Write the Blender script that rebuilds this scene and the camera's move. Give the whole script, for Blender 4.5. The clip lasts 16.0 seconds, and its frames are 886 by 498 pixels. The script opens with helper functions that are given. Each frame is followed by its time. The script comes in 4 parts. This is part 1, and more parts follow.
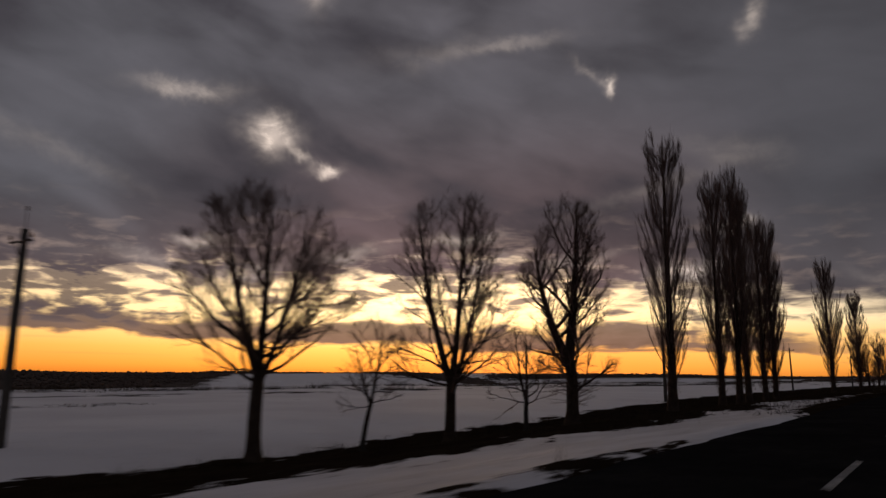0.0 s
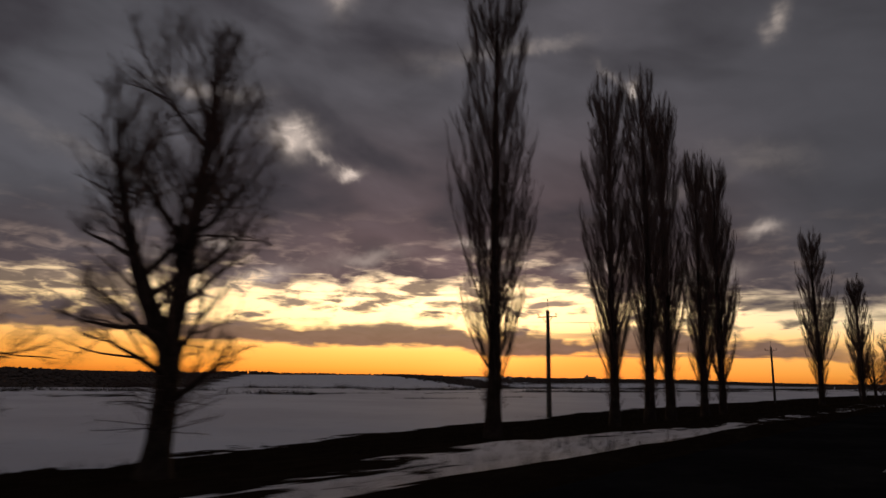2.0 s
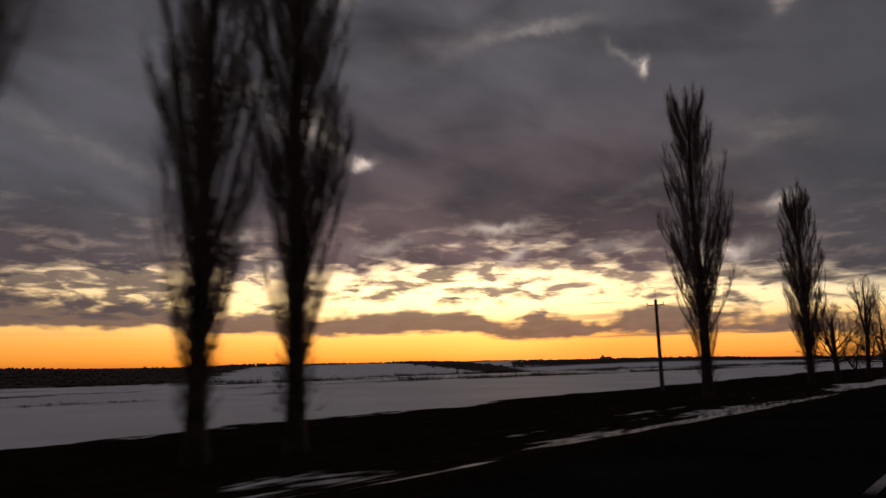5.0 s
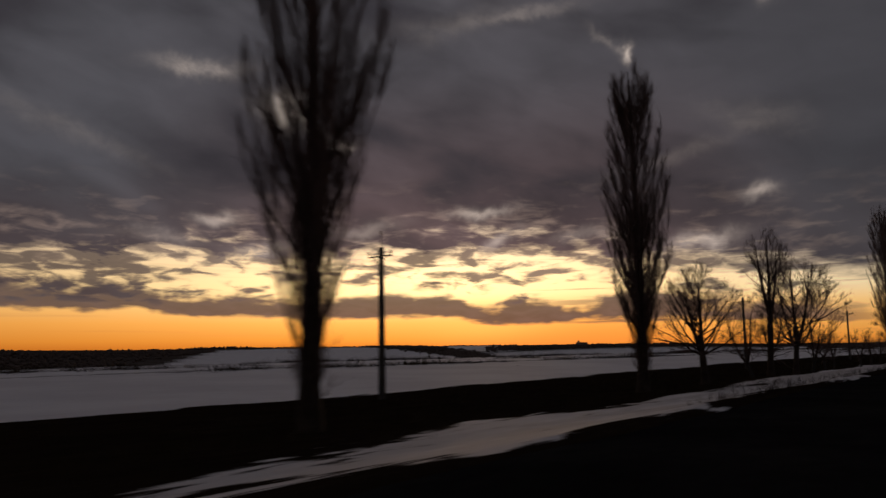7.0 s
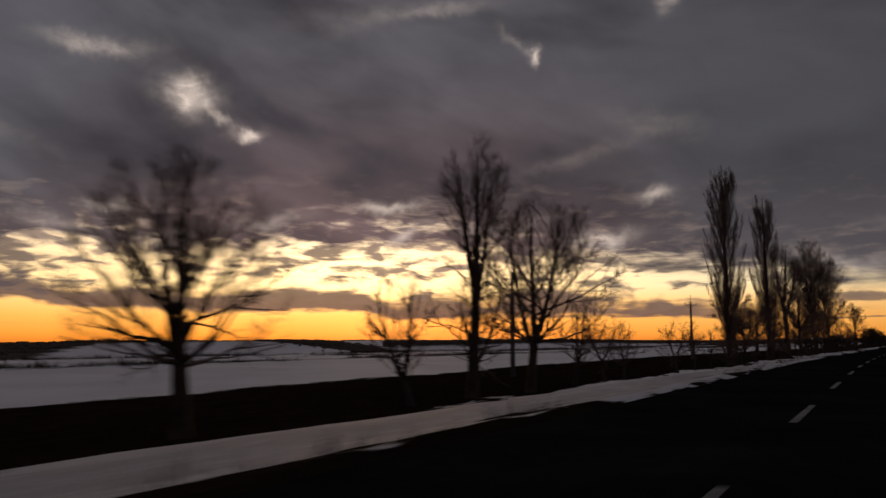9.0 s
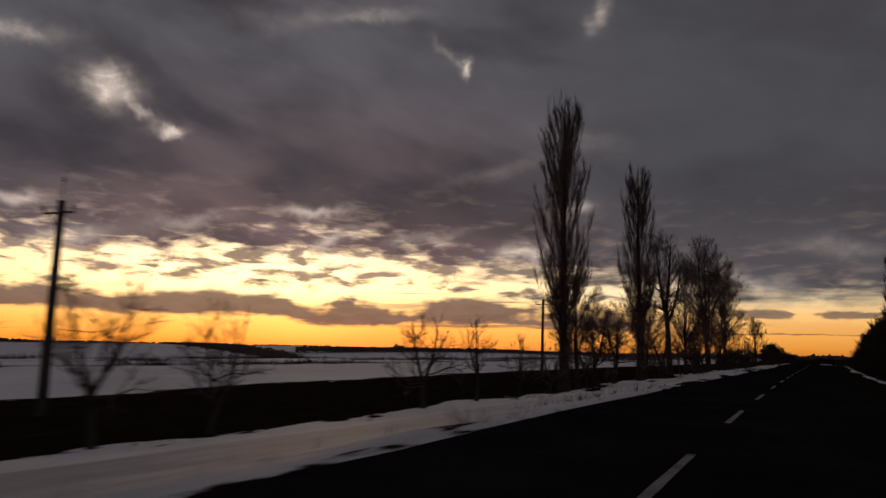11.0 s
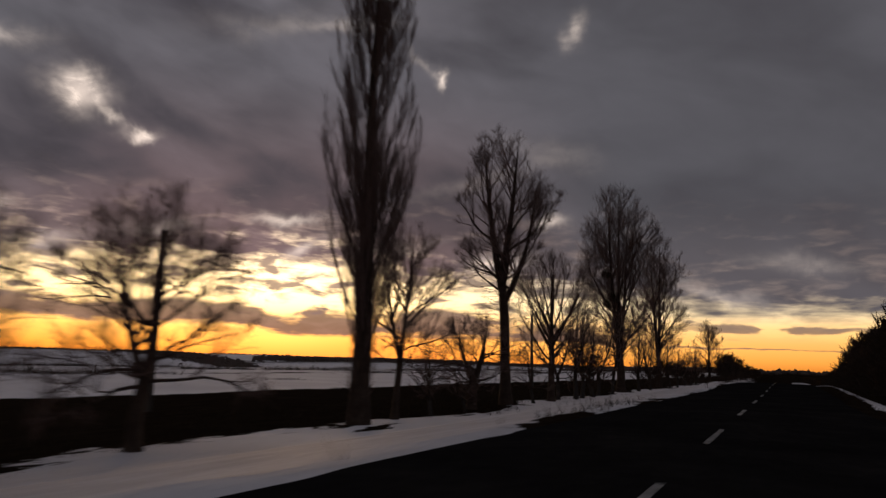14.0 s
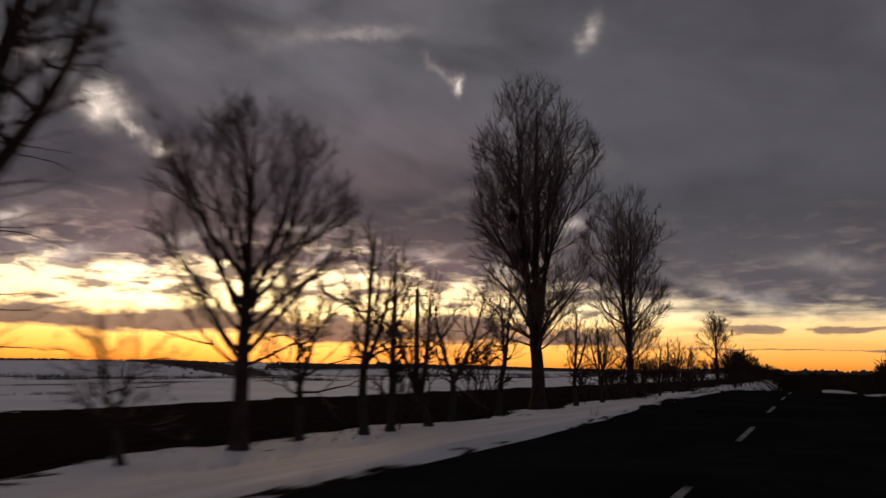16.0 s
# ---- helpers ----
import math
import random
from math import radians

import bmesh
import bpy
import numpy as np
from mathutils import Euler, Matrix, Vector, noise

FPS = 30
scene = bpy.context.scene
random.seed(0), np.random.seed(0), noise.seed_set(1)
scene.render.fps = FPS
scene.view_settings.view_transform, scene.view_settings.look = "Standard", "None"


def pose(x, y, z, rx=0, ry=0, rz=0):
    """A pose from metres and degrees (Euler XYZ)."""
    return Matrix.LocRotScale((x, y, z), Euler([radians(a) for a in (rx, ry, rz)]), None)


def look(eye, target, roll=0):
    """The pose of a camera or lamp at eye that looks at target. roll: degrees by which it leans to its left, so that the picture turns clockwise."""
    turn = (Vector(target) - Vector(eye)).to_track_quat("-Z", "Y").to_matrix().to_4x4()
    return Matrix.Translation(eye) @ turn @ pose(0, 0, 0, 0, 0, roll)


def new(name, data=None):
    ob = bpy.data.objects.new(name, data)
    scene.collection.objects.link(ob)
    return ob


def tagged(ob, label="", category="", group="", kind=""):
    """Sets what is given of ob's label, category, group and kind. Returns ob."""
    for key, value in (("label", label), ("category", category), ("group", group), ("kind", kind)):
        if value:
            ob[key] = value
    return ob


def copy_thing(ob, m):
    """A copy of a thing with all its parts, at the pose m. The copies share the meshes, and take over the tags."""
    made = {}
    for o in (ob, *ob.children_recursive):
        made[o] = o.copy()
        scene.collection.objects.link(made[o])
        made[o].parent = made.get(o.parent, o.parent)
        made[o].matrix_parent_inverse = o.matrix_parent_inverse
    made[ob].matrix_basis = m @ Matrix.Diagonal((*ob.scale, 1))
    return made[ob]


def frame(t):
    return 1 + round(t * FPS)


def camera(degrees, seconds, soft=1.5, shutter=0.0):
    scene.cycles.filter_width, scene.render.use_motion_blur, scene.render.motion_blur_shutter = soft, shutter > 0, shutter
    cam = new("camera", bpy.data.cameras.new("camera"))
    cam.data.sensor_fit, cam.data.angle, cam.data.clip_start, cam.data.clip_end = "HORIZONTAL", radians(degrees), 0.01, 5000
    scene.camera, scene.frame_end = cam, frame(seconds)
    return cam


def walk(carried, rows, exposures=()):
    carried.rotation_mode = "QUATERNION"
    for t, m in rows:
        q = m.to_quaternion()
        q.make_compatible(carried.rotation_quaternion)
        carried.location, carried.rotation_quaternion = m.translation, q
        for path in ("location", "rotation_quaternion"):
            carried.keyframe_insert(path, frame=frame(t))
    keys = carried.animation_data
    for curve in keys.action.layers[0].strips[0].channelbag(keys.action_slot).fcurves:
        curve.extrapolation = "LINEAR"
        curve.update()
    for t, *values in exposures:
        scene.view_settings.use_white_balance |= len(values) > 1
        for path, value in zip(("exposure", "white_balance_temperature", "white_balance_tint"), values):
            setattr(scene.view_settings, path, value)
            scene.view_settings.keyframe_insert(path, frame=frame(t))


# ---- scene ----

# ---------------------------------------------------------------- camera
CAM_H = 1.45          # eye height over the road
# seconds, x, y, heading to the left of +y, tilt up, lean
PATH = [
    (0.00, 0.00, -0.00, 36.87, 9.88, 0.36),
    (0.50, -0.34, 9.65, 36.95, 10.52, 0.07),
    (1.00, -0.68, 19.32, 36.68, 11.52, -0.28),
    (1.50, -1.02, 29.04, 37.86, 11.36, 0.55),
    (2.00, -1.36, 38.79, 38.50, 10.10, 1.07),
    (2.50, -1.68, 48.58, 38.75, 9.69, 0.40),
    (3.00, -2.00, 58.40, 38.89, 9.63, 0.25),
    (3.50, -2.32, 68.24, 38.61, 9.63, 0.50),
    (4.00, -2.62, 78.11, 40.26, 8.40, 0.09),
    (4.50, -2.92, 87.91, 40.06, 9.22, -1.02),
    (5.30, -3.36, 103.54, 39.49, 8.76, -0.88),
    (6.15, -3.72, 120.17, 38.90, 8.27, -0.72),
    (7.00, -3.89, 137.22, 38.30, 7.78, -0.57),
    (7.50, -3.94, 147.52, 35.69, 8.00, 1.02),
    (8.00, -3.97, 157.67, 34.66, 6.33, -0.09),
    (8.50, -3.99, 167.65, 33.45, 7.31, -0.15),
    (9.00, -4.01, 177.45, 30.88, 7.32, -0.19),
    (9.50, -4.00, 187.16, 28.86, 6.99, 0.05),
    (10.00, -3.94, 196.78, 26.89, 6.97, 0.71),
    (10.85, -3.85, 213.08, 25.14, 7.85, 1.09),
    (11.65, -3.62, 228.47, 23.50, 8.68, 1.45),
    (12.50, -3.12, 245.38, 21.75, 9.56, 1.84),
    (13.00, -2.73, 255.55, 21.75, 9.23, 1.52),
    (13.50, -2.32, 265.79, 22.20, 8.49, 1.95),
    (14.00, -1.89, 276.12, 22.79, 8.90, 1.73),
    (14.50, -1.44, 286.53, 23.13, 7.98, 1.37),
    (15.00, -0.98, 296.98, 23.93, 7.29, 0.45),
    (15.50, -0.49, 307.45, 24.10, 7.98, 0.56),
    (16.00, -0.00, 317.92, 24.34, 9.29, 0.87),
]


cam = camera(62.8, 16.0, soft=1.4, shutter=0.5)


def carried_pose(x, y, heading, tilt, lean):
    a, b = radians(heading), radians(tilt)
    way = Vector((-math.sin(a) * math.cos(b), math.cos(a) * math.cos(b), math.sin(b)))
    eye = Vector((x, y, CAM_H))
    return look(eye, eye + way, lean)


walk(cam, [(t, carried_pose(x, y, a, b, c)) for t, x, y, a, b, c in PATH],
     [(0.0, 0.08), (1.0, 0.15), (1.5, 0.2), (2.0, -0.1), (2.5, -0.12), (3.0, -0.05), (3.5, 0.2), (4.0, 0.3), (4.5, 0.15), (7.0, -0.44), (7.5, -0.5), (8.0, -0.45), (8.5, -0.45), (9.0, -0.04), (9.5, 0.05), (10.0, -0.26), (12.5, 0.42), (13.0, 0.43), (13.5, 0.48), (14.5, 0.26), (15.0, 0.28), (15.5, 0.50), (16.0, 0.38)])

# ---------------------------------------------------------------- light
SUN_AZ, SUN_EL = 34.0, 1.2      # degrees left of +y, degrees up


class Nodes:
    """Short-hand for node trees."""

    def __init__(self, tree):
        self.t = tree
        tree.nodes.clear()

    def node(self, kind, **props):
        n = self.t.nodes.new(kind)
        for key, value in props.items():
            setattr(n, key, value)
        return n

    def put(self, socket, value):
        if isinstance(value, bpy.types.NodeSocket):
            self.t.links.new(value, socket)
        else:
            socket.default_value = value

    def m(self, op, a, b=0.0, c=0.0, clamp=False):
        n = self.node("ShaderNodeMath", operation=op, use_clamp=clamp)
        for i, v in enumerate((a, b, c)):
            self.put(n.inputs[i], v)
        return n.outputs[0]

    def ramp(self, x, lo, hi, a=0.0, b=1.0, smooth=True):
        n = self.node("ShaderNodeMapRange", interpolation_type="SMOOTHSTEP" if smooth else "LINEAR")
        for i, v in enumerate((x, lo, hi, a, b)):
            self.put(n.inputs[i], v)
        return n.outputs[0]

    def vec(self, x, y, z=0.0):
        n = self.node("ShaderNodeCombineXYZ")
        for i, v in enumerate((x, y, z)):
            self.put(n.inputs[i], v)
        return n.outputs[0]

    def noise(self, vector, scale, detail=3.0, rough=0.5, warp=0.0):
        n = self.node("ShaderNodeTexNoise")
        self.put(n.inputs["Vector"], vector)
        self.put(n.inputs["Scale"], scale)
        self.put(n.inputs["Detail"], detail)
        self.put(n.inputs["Roughness"], rough)
        self.put(n.inputs["Distortion"], warp)
        return n.outputs[0]

    def mix(self, f, a, b):
        n = self.node("ShaderNodeMix", data_type="RGBA")
        self.put(n.inputs[0], f)
        for i, v in ((6, a), (7, b)):
            self.put(n.inputs[i], (*v, 1.0) if isinstance(v, tuple) and len(v) == 3 else v)
        return n.outputs[2]

    def tint(self, colour, f):
        n = self.node("ShaderNodeVectorMath", operation="SCALE")
        self.put(n.inputs[0], colour)
        self.put(n.inputs[3], f)
        return n.outputs[0]

    def add(self, a, b):
        n = self.node("ShaderNodeVectorMath", operation="ADD")
        self.put(n.inputs[0], a)
        self.put(n.inputs[1], b)
        return n.outputs[0]

    def colours(self, x, stops):
        n = self.node("ShaderNodeValToRGB")
        e = n.color_ramp.elements
        while len(e) < len(stops):
            e.new(0.5)
        for el, (p, c) in zip(e, stops):
            el.position, el.color = p, (*c, 1.0)
        self.put(n.inputs[0], x)
        return n.outputs[0]


def build_sky():
    world = bpy.data.worlds.new("evening_sky")
    scene.world = world
    world.use_nodes = True
    k = Nodes(world.node_tree)
    way = k.node("ShaderNodeTexCoord").outputs["Generated"]
    sep = k.node("ShaderNodeSeparateXYZ")
    k.put(sep.inputs[0], way)
    x, y, z = sep.outputs
    az = k.m("MULTIPLY", k.m("ARCTAN2", k.m("MULTIPLY", x, -1.0), y), 57.2958)
    el = k.m("MULTIPLY", k.m("ARCSINE", z), 57.2958)
    up = k.m("MAXIMUM", el, 0.0)
    sun = k.m("DIVIDE", k.m("SUBTRACT", az, 40.0), 26.0)
    glow = k.m("POWER", 2.71828, k.m("MULTIPLY", k.m("MULTIPLY", sun, sun), -1.0))

    # clear air under and between the clouds
    clear = k.colours(k.m("DIVIDE", up, 14.0, clamp=True), [
        (0.0, (0.92, 0.25, 0.025)), (0.05, (1.20, 0.43, 0.055)), (0.14, (1.40, 0.62, 0.12)), (0.22, (1.45, 0.80, 0.24)),
        (0.30, (1.40, 0.98, 0.44)), (0.50, (1.30, 0.97, 0.56)), (0.75, (0.85, 0.70, 0.52)), (1.0, (0.5, 0.45, 0.42))])
    back = k.ramp(k.m("ABSOLUTE", k.m("SUBTRACT", az, SUN_AZ)), 50.0, 120.0, 1.0, 0.10)
    clear = k.tint(clear, k.m("MULTIPLY", back, k.m("MULTIPLY_ADD", glow, 0.56, 0.62)))
    pale = k.node("ShaderNodeVectorMath", operation="MULTIPLY")
    k.put(pale.inputs[0], clear)
    pale.inputs[1].default_value = (1.02, 1.16, 1.5)
    clear = k.mix(k.ramp(az, 28.0, 6.0), clear, pale.outputs[0])
    p, q = k.m("DIVIDE", k.m("SUBTRACT", az, 39.0), 17.0), k.m("DIVIDE", k.m("SUBTRACT", el, 5.4), 2.3)
    hot = k.m("POWER", 2.71828, k.m("MULTIPLY", k.m("ADD", k.m("MULTIPLY", p, p), k.m("MULTIPLY", q, q)), -1.0))
    clear = k.add(clear, k.tint(k.mix(0.0, (0.76, 0.55, 0.25), (0.76, 0.55, 0.25)), hot))
    p, q = k.m("DIVIDE", k.m("SUBTRACT", az, SUN_AZ), 5.0), k.m("DIVIDE", k.m("SUBTRACT", el, SUN_EL), 1.1)
    disc = k.m("POWER", 2.71828, k.m("MULTIPLY", k.m("ADD", k.m("MULTIPLY", p, p), k.m("MULTIPLY", q, q)), -1.0))
    clear = k.add(clear, k.tint(k.mix(0.0, (0.55, 0.22, 0.06), (0.55, 0.22, 0.06)), disc))
    p, q = k.m("DIVIDE", k.m("SUBTRACT", az, 29.0), 10.0), k.m("DIVIDE", el, 1.9)
    red = k.m("POWER", 2.71828, k.m("MULTIPLY", k.m("ADD", k.m("MULTIPLY", p, p), k.m("MULTIPLY", q, q)), -1.0))
    clear = k.mix(k.m("MULTIPLY", red, 0.75), clear, (1.30, 0.40, 0.07))
    air = k.node("ShaderNodeTexSky", sky_type="NISHITA", sun_disc=False, sun_elevation=radians(SUN_EL), sun_rotation=radians(360.0 - SUN_AZ))
    clear = k.add(clear, k.tint(air.outputs[0], 0.004))

    # long streaks of cloud low over the horizon
    streak = k.noise(k.vec(k.m("MULTIPLY", az, 0.075), k.m("MULTIPLY", el, 0.75), 3.0), 1.0, 6.0, 0.62, 0.6)
    fleck = k.noise(k.vec(k.m("MULTIPLY", az, 0.20), k.m("MULTIPLY", el, 0.80), 9.0), 1.0, 4.0, 0.52, 0.5)
    fleck2 = k.noise(k.vec(k.m("MULTIPLY", az, 0.46), k.m("MULTIPLY", el, 1.5), 5.0), 1.0, 3.0, 0.5, 0.5)
    wave = k.noise(k.vec(k.m("MULTIPLY", az, 0.11), k.m("MULTIPLY", el, 0.06), 21.0), 1.0, 4.0, 0.6)
    bottom = k.m("ADD", k.ramp(az, 8.0, 70.0, 1.6, 3.05, False), k.m("MULTIPLY_ADD", wave, 1.5, -0.75))
    thick = k.m("MULTIPLY", k.ramp(wave, 0.30, 0.66, 1.1, 2.1), k.ramp(az, 6.0, 24.0, 0.42, 1.05))
    rise = k.m("DIVIDE", k.m("SUBTRACT", el, bottom), thick)
    bank = k.m("MINIMUM", k.m("MULTIPLY", rise, 2.6), k.m("SUBTRACT", 1.0, rise))
    bank = k.m("ADD", bank, k.m("MULTIPLY_ADD", streak, 1.2, -0.55))
    bank = k.m("ADD", bank, k.m("MULTIPLY_ADD", fleck, 1.7, -0.80))
    bank = k.m("ADD", bank, k.m("MULTIPLY_ADD", fleck2, 1.0, -0.5))
    bank = k.ramp(bank, -0.30, 0.42)
    # thin lines of cloud in the glow under it
    lines = k.noise(k.vec(k.m("MULTIPLY", az, 0.06), k.m("MULTIPLY", el, 2.2), 14.0), 1.0, 5.0, 0.6, 0.3)
    lines = k.m("MULTIPLY", k.ramp(lines, 0.56, 0.66), k.m("MULTIPLY", k.ramp(el, 0.7, 1.3), k.ramp(az, 38.0, 20.0, 0.12, 0.9)))
    bank = k.m("MULTIPLY", k.m("MAXIMUM", bank, lines), k.ramp(az, 4.0, 13.0, 0.1, 1.0))
    for mid, half, torn, a0, a1 in ((3.0, 0.26, 3.6, 9.0, 1.0), (1.6, 0.10, 2.4, 10.0, 3.0)):
        bow = k.m("MULTIPLY_ADD", wave, 1.1, mid - 0.55)
        s = k.m("SUBTRACT", 1.0, k.m("DIVIDE", k.m("ABSOLUTE", k.m("SUBTRACT", el, bow)), half))
        s = k.m("ADD", s, k.m("MULTIPLY_ADD", fleck, torn, -0.5 * torn))
        s = k.m("ADD", s, k.m("MULTIPLY_ADD", fleck2, torn, -0.5 * torn))
        bank = k.m("MAXIMUM", bank, k.m("MULTIPLY", k.ramp(s, -0.1, 0.9), k.ramp(az, a0, a1, 0.0, 0.85)))

    # the deck, ragged along its lower edge
    edge = k.m("ADD", k.m("MULTIPLY_ADD", glow, 2.0, 5.1), k.m("MULTIPLY", k.ramp(az, 20.0, 0.0), -1.4))
    lift = k.m("SUBTRACT", el, edge)
    rag = k.m("ADD", k.m("MULTIPLY_ADD", streak, 5.0, -2.5), k.m("MULTIPLY_ADD", fleck, 7.0, -3.5))
    rag = k.m("ADD", rag, k.m("MULTIPLY_ADD", fleck2, 3.0, -1.5))
    rag = k.m("MULTIPLY", rag, k.ramp(az, 6.0, 30.0, 0.55, 1.0))
    cover = k.ramp(k.m("ADD", lift, rag), -1.2, 1.6)
    puffs = k.m("ADD", k.m("MULTIPLY", fleck, 0.50), k.m("MULTIPLY", fleck2, 0.50))
    low = k.ramp(k.m("ADD", k.m("MULTIPLY_ADD", puffs, 3.0, -1.5), k.m("ADD", k.m("MULTIPLY", k.m("SUBTRACT", el, 5.2), 0.12), k.ramp(az, 50.0, 66.0, 0.0, 0.20))), -0.06, 0.34)
    low = k.m("MULTIPLY", low, k.ramp(el, 2.8, 4.0))
    cover = k.m("MAXIMUM", cover, k.m("MULTIPLY", low, 0.88))

    # broad soft masses that slant down to the right, smaller lumps in them
    slant = k.vec(k.m("MULTIPLY_ADD", el, 0.035, k.m("MULTIPLY", az, 0.055)), k.m("MULTIPLY_ADD", az, -0.035, k.m("MULTIPLY", el, 0.125)), 6.0)
    broad = k.noise(slant, 1.0, 3.0, 0.45, 0.5)
    fine = k.noise(slant, 3.2, 4.0, 0.5, 0.4)
    tone = k.m("ADD", k.ramp(broad, 0.33, 0.67, 0.58, 1.18), k.m("MULTIPLY_ADD", fine, 0.60, -0.27))
    tone = k.m("MULTIPLY_ADD", k.m("SUBTRACT", tone, 1.02), k.ramp(az, 4.0, 30.0, 0.45, 1.0), 1.02)
    rim = k.m("MULTIPLY", k.ramp(el, 14.0, 6.0), k.m("MULTIPLY", k.m("MULTIPLY_ADD", glow, 0.7, 0.5), k.ramp(az, 8.0, 32.0, 0.45, 1.0)))
    middle = k.m("MULTIPLY", k.ramp(az, 8.0, 28.0), k.m("MULTIPLY", k.ramp(az, 66.0, 44.0), k.ramp(el, 23.0, 10.0, 0.10, 1.0)))
    grey = k.mix(middle, (0.076, 0.0768, 0.0882), (0.105, 0.078, 0.084))
    grey = k.mix(k.ramp(tone, 0.95, 0.55, 0.0, 0.7), grey, (0.075, 0.071, 0.085))
    # from 32 degrees up the unseen deck is brightened, added light for the snow
    grey = k.tint(grey, k.m("MULTIPLY", tone, k.m("MULTIPLY", k.ramp(az, 4.0, 46.0, 0.90, 1.12), k.ramp(el, 32.0, 60.0, 1.0, 1.5))))
    fleece = k.ramp(k.m("ADD", k.m("MULTIPLY", puffs, 0.7), k.m("MULTIPLY", fine, 0.3)), 0.52, 0.34)
    warm = k.tint(k.mix(0.0, (0.34, 0.25, 0.19), (0.34, 0.25, 0.19)), k.m("MULTIPLY", rim, fleece))
    grey = k.add(grey, warm)
    grey = k.add(grey, k.tint(k.mix(0.0, (0.055, 0.030, 0.024), (0.055, 0.030, 0.024)), rim))

    # thin places where the light comes through: az, el, half width, half height, turn, strength
    thin = None
    torn = k.noise(k.vec(k.m("MULTIPLY", az, 0.33), k.m("MULTIPLY", el, 0.62), 1.7), 1.0, 6.0, 0.62, 0.5)
    wob = k.m("MULTIPLY_ADD", k.noise(way, 9.0, 4.0, 0.6), 5.0, -2.5)
    wob2 = k.m("MULTIPLY_ADD", k.noise(way, 12.0, 4.0, 0.6, 0.3), 3.2, -1.6)
    waz, wel = k.m("ADD", az, wob), k.m("ADD", el, wob2)
    high = (
            (51.0, 18.2, 1.35, 1.0, 0, 0.95), (48.8, 17.1, 1.0, 0.30, 28, 0.40), (46.4, 16.1, 0.9, 0.34, -5, 0.75), (57.4, 20.9, 2.7, 0.55, -3, 0.30),
            (23.4, 21.9, 0.26, 0.42, 20, 0.50), (25.0, 23.0, 1.3, 0.3, 38, 0.10), (12.6, 25.7, 0.5, 0.8, 25, 0.26), (48.0, 29.0, 1.2, 1.1, 0, 0.24),
            (31.8, 25.4, 3.4, 0.36, -4, 0.12), (37.5, 25.0, 4.0, 0.8, -12, 0.05), (14.3, 16.5, 3.0, 0.7, 15, 0.06), (20.0, 14.2, 4.0, 0.5, -16, 0.06),
            (66.0, 15.5, 5.0, 0.6, 20, 0.05))
    over_the_edge = (
            (13.8, 10.9, 0.9, 0.32, 0, 0.36), (56.0, 10.2, 1.2, 0.40, 0, 0.36), (35.0, 10.6, 1.6, 0.36, -6, 0.40), (33.8, 8.4, 1.2, 0.4, -25, 0.4),
            (-3.8, 7.6, 2.6, 0.5, 8, 0.12), (18.0, 7.8, 1.8, 0.6, -10, 0.60), (2.0, 5.6, 3.5, 0.4, 14, 0.16), (52.0, 7.6, 2.2, 0.5, -8, 0.30),
            (26.5, 8.8, 2.4, 0.4, -10, 0.22), (44.5, 9.3, 2.4, 0.5, -10, 0.20), (60.0, 8.4, 2.8, 0.4, 5, 0.14))
    for a, e, wa, we, turn, power in high + over_the_edge:
        c, s = math.cos(radians(turn)), -math.sin(radians(turn))
        p, q = k.m("SUBTRACT", waz, a), k.m("SUBTRACT", wel, e)
        along = k.m("DIVIDE", k.m("ADD", k.m("MULTIPLY", p, c), k.m("MULTIPLY", q, -s)), wa)
        across = k.m("DIVIDE", k.m("ADD", k.m("MULTIPLY", p, s), k.m("MULTIPLY", q, c)), we)
        d = k.m("ADD", k.m("MULTIPLY", along, along), k.m("MULTIPLY", across, across))
        spot = k.m("MULTIPLY", k.m("POWER", 2.71828, k.m("MULTIPLY", d, -0.8)), power)
        thin = spot if thin is None else k.m("ADD", thin, spot)
    thin = k.m("MULTIPLY", thin, k.ramp(torn, 0.34, 0.60, 0.55, 1.05))
    grey = k.add(grey, k.tint(k.mix(0.0, (1.0, 0.86, 0.72), (1.0, 0.86, 0.72)), thin))

    bank_grey = k.tint(k.mix(glow, (0.13, 0.092, 0.088), (0.17, 0.106, 0.092)), k.m("MULTIPLY_ADD", fleck2, 0.9, 0.55))
    sky = k.mix(k.m("MULTIPLY", bank, 0.93), clear, bank_grey)
    sky = k.mix(cover, sky, grey)
    out = k.node("ShaderNodeBackground")
    warm_air = k.node("ShaderNodeVectorMath", operation="MULTIPLY")
    k.put(warm_air.inputs[0], sky)
    warm_air.inputs[1].default_value = (1.04, 0.99, 0.985)
    k.put(out.inputs[0], warm_air.outputs[0])
    out.inputs[1].default_value = 1.0
    k.put(k.node("ShaderNodeOutputWorld").inputs[0], out.outputs[0])


build_sky()
lamp = bpy.data.lights.new("low_sun", "SUN")
lamp.energy, lamp.angle, lamp.color = 0.5, radians(12.0), (1.0, 0.62, 0.32)
sun = new("low_sun", lamp)
sun_way = Vector((-math.sin(radians(SUN_AZ)) * math.cos(radians(SUN_EL)), math.cos(radians(SUN_AZ)) * math.cos(radians(SUN_EL)), math.sin(radians(SUN_EL))))
sun.matrix_world = look(sun_way * 200.0, (0, 0, 0))

# ---------------------------------------------------------------- materials


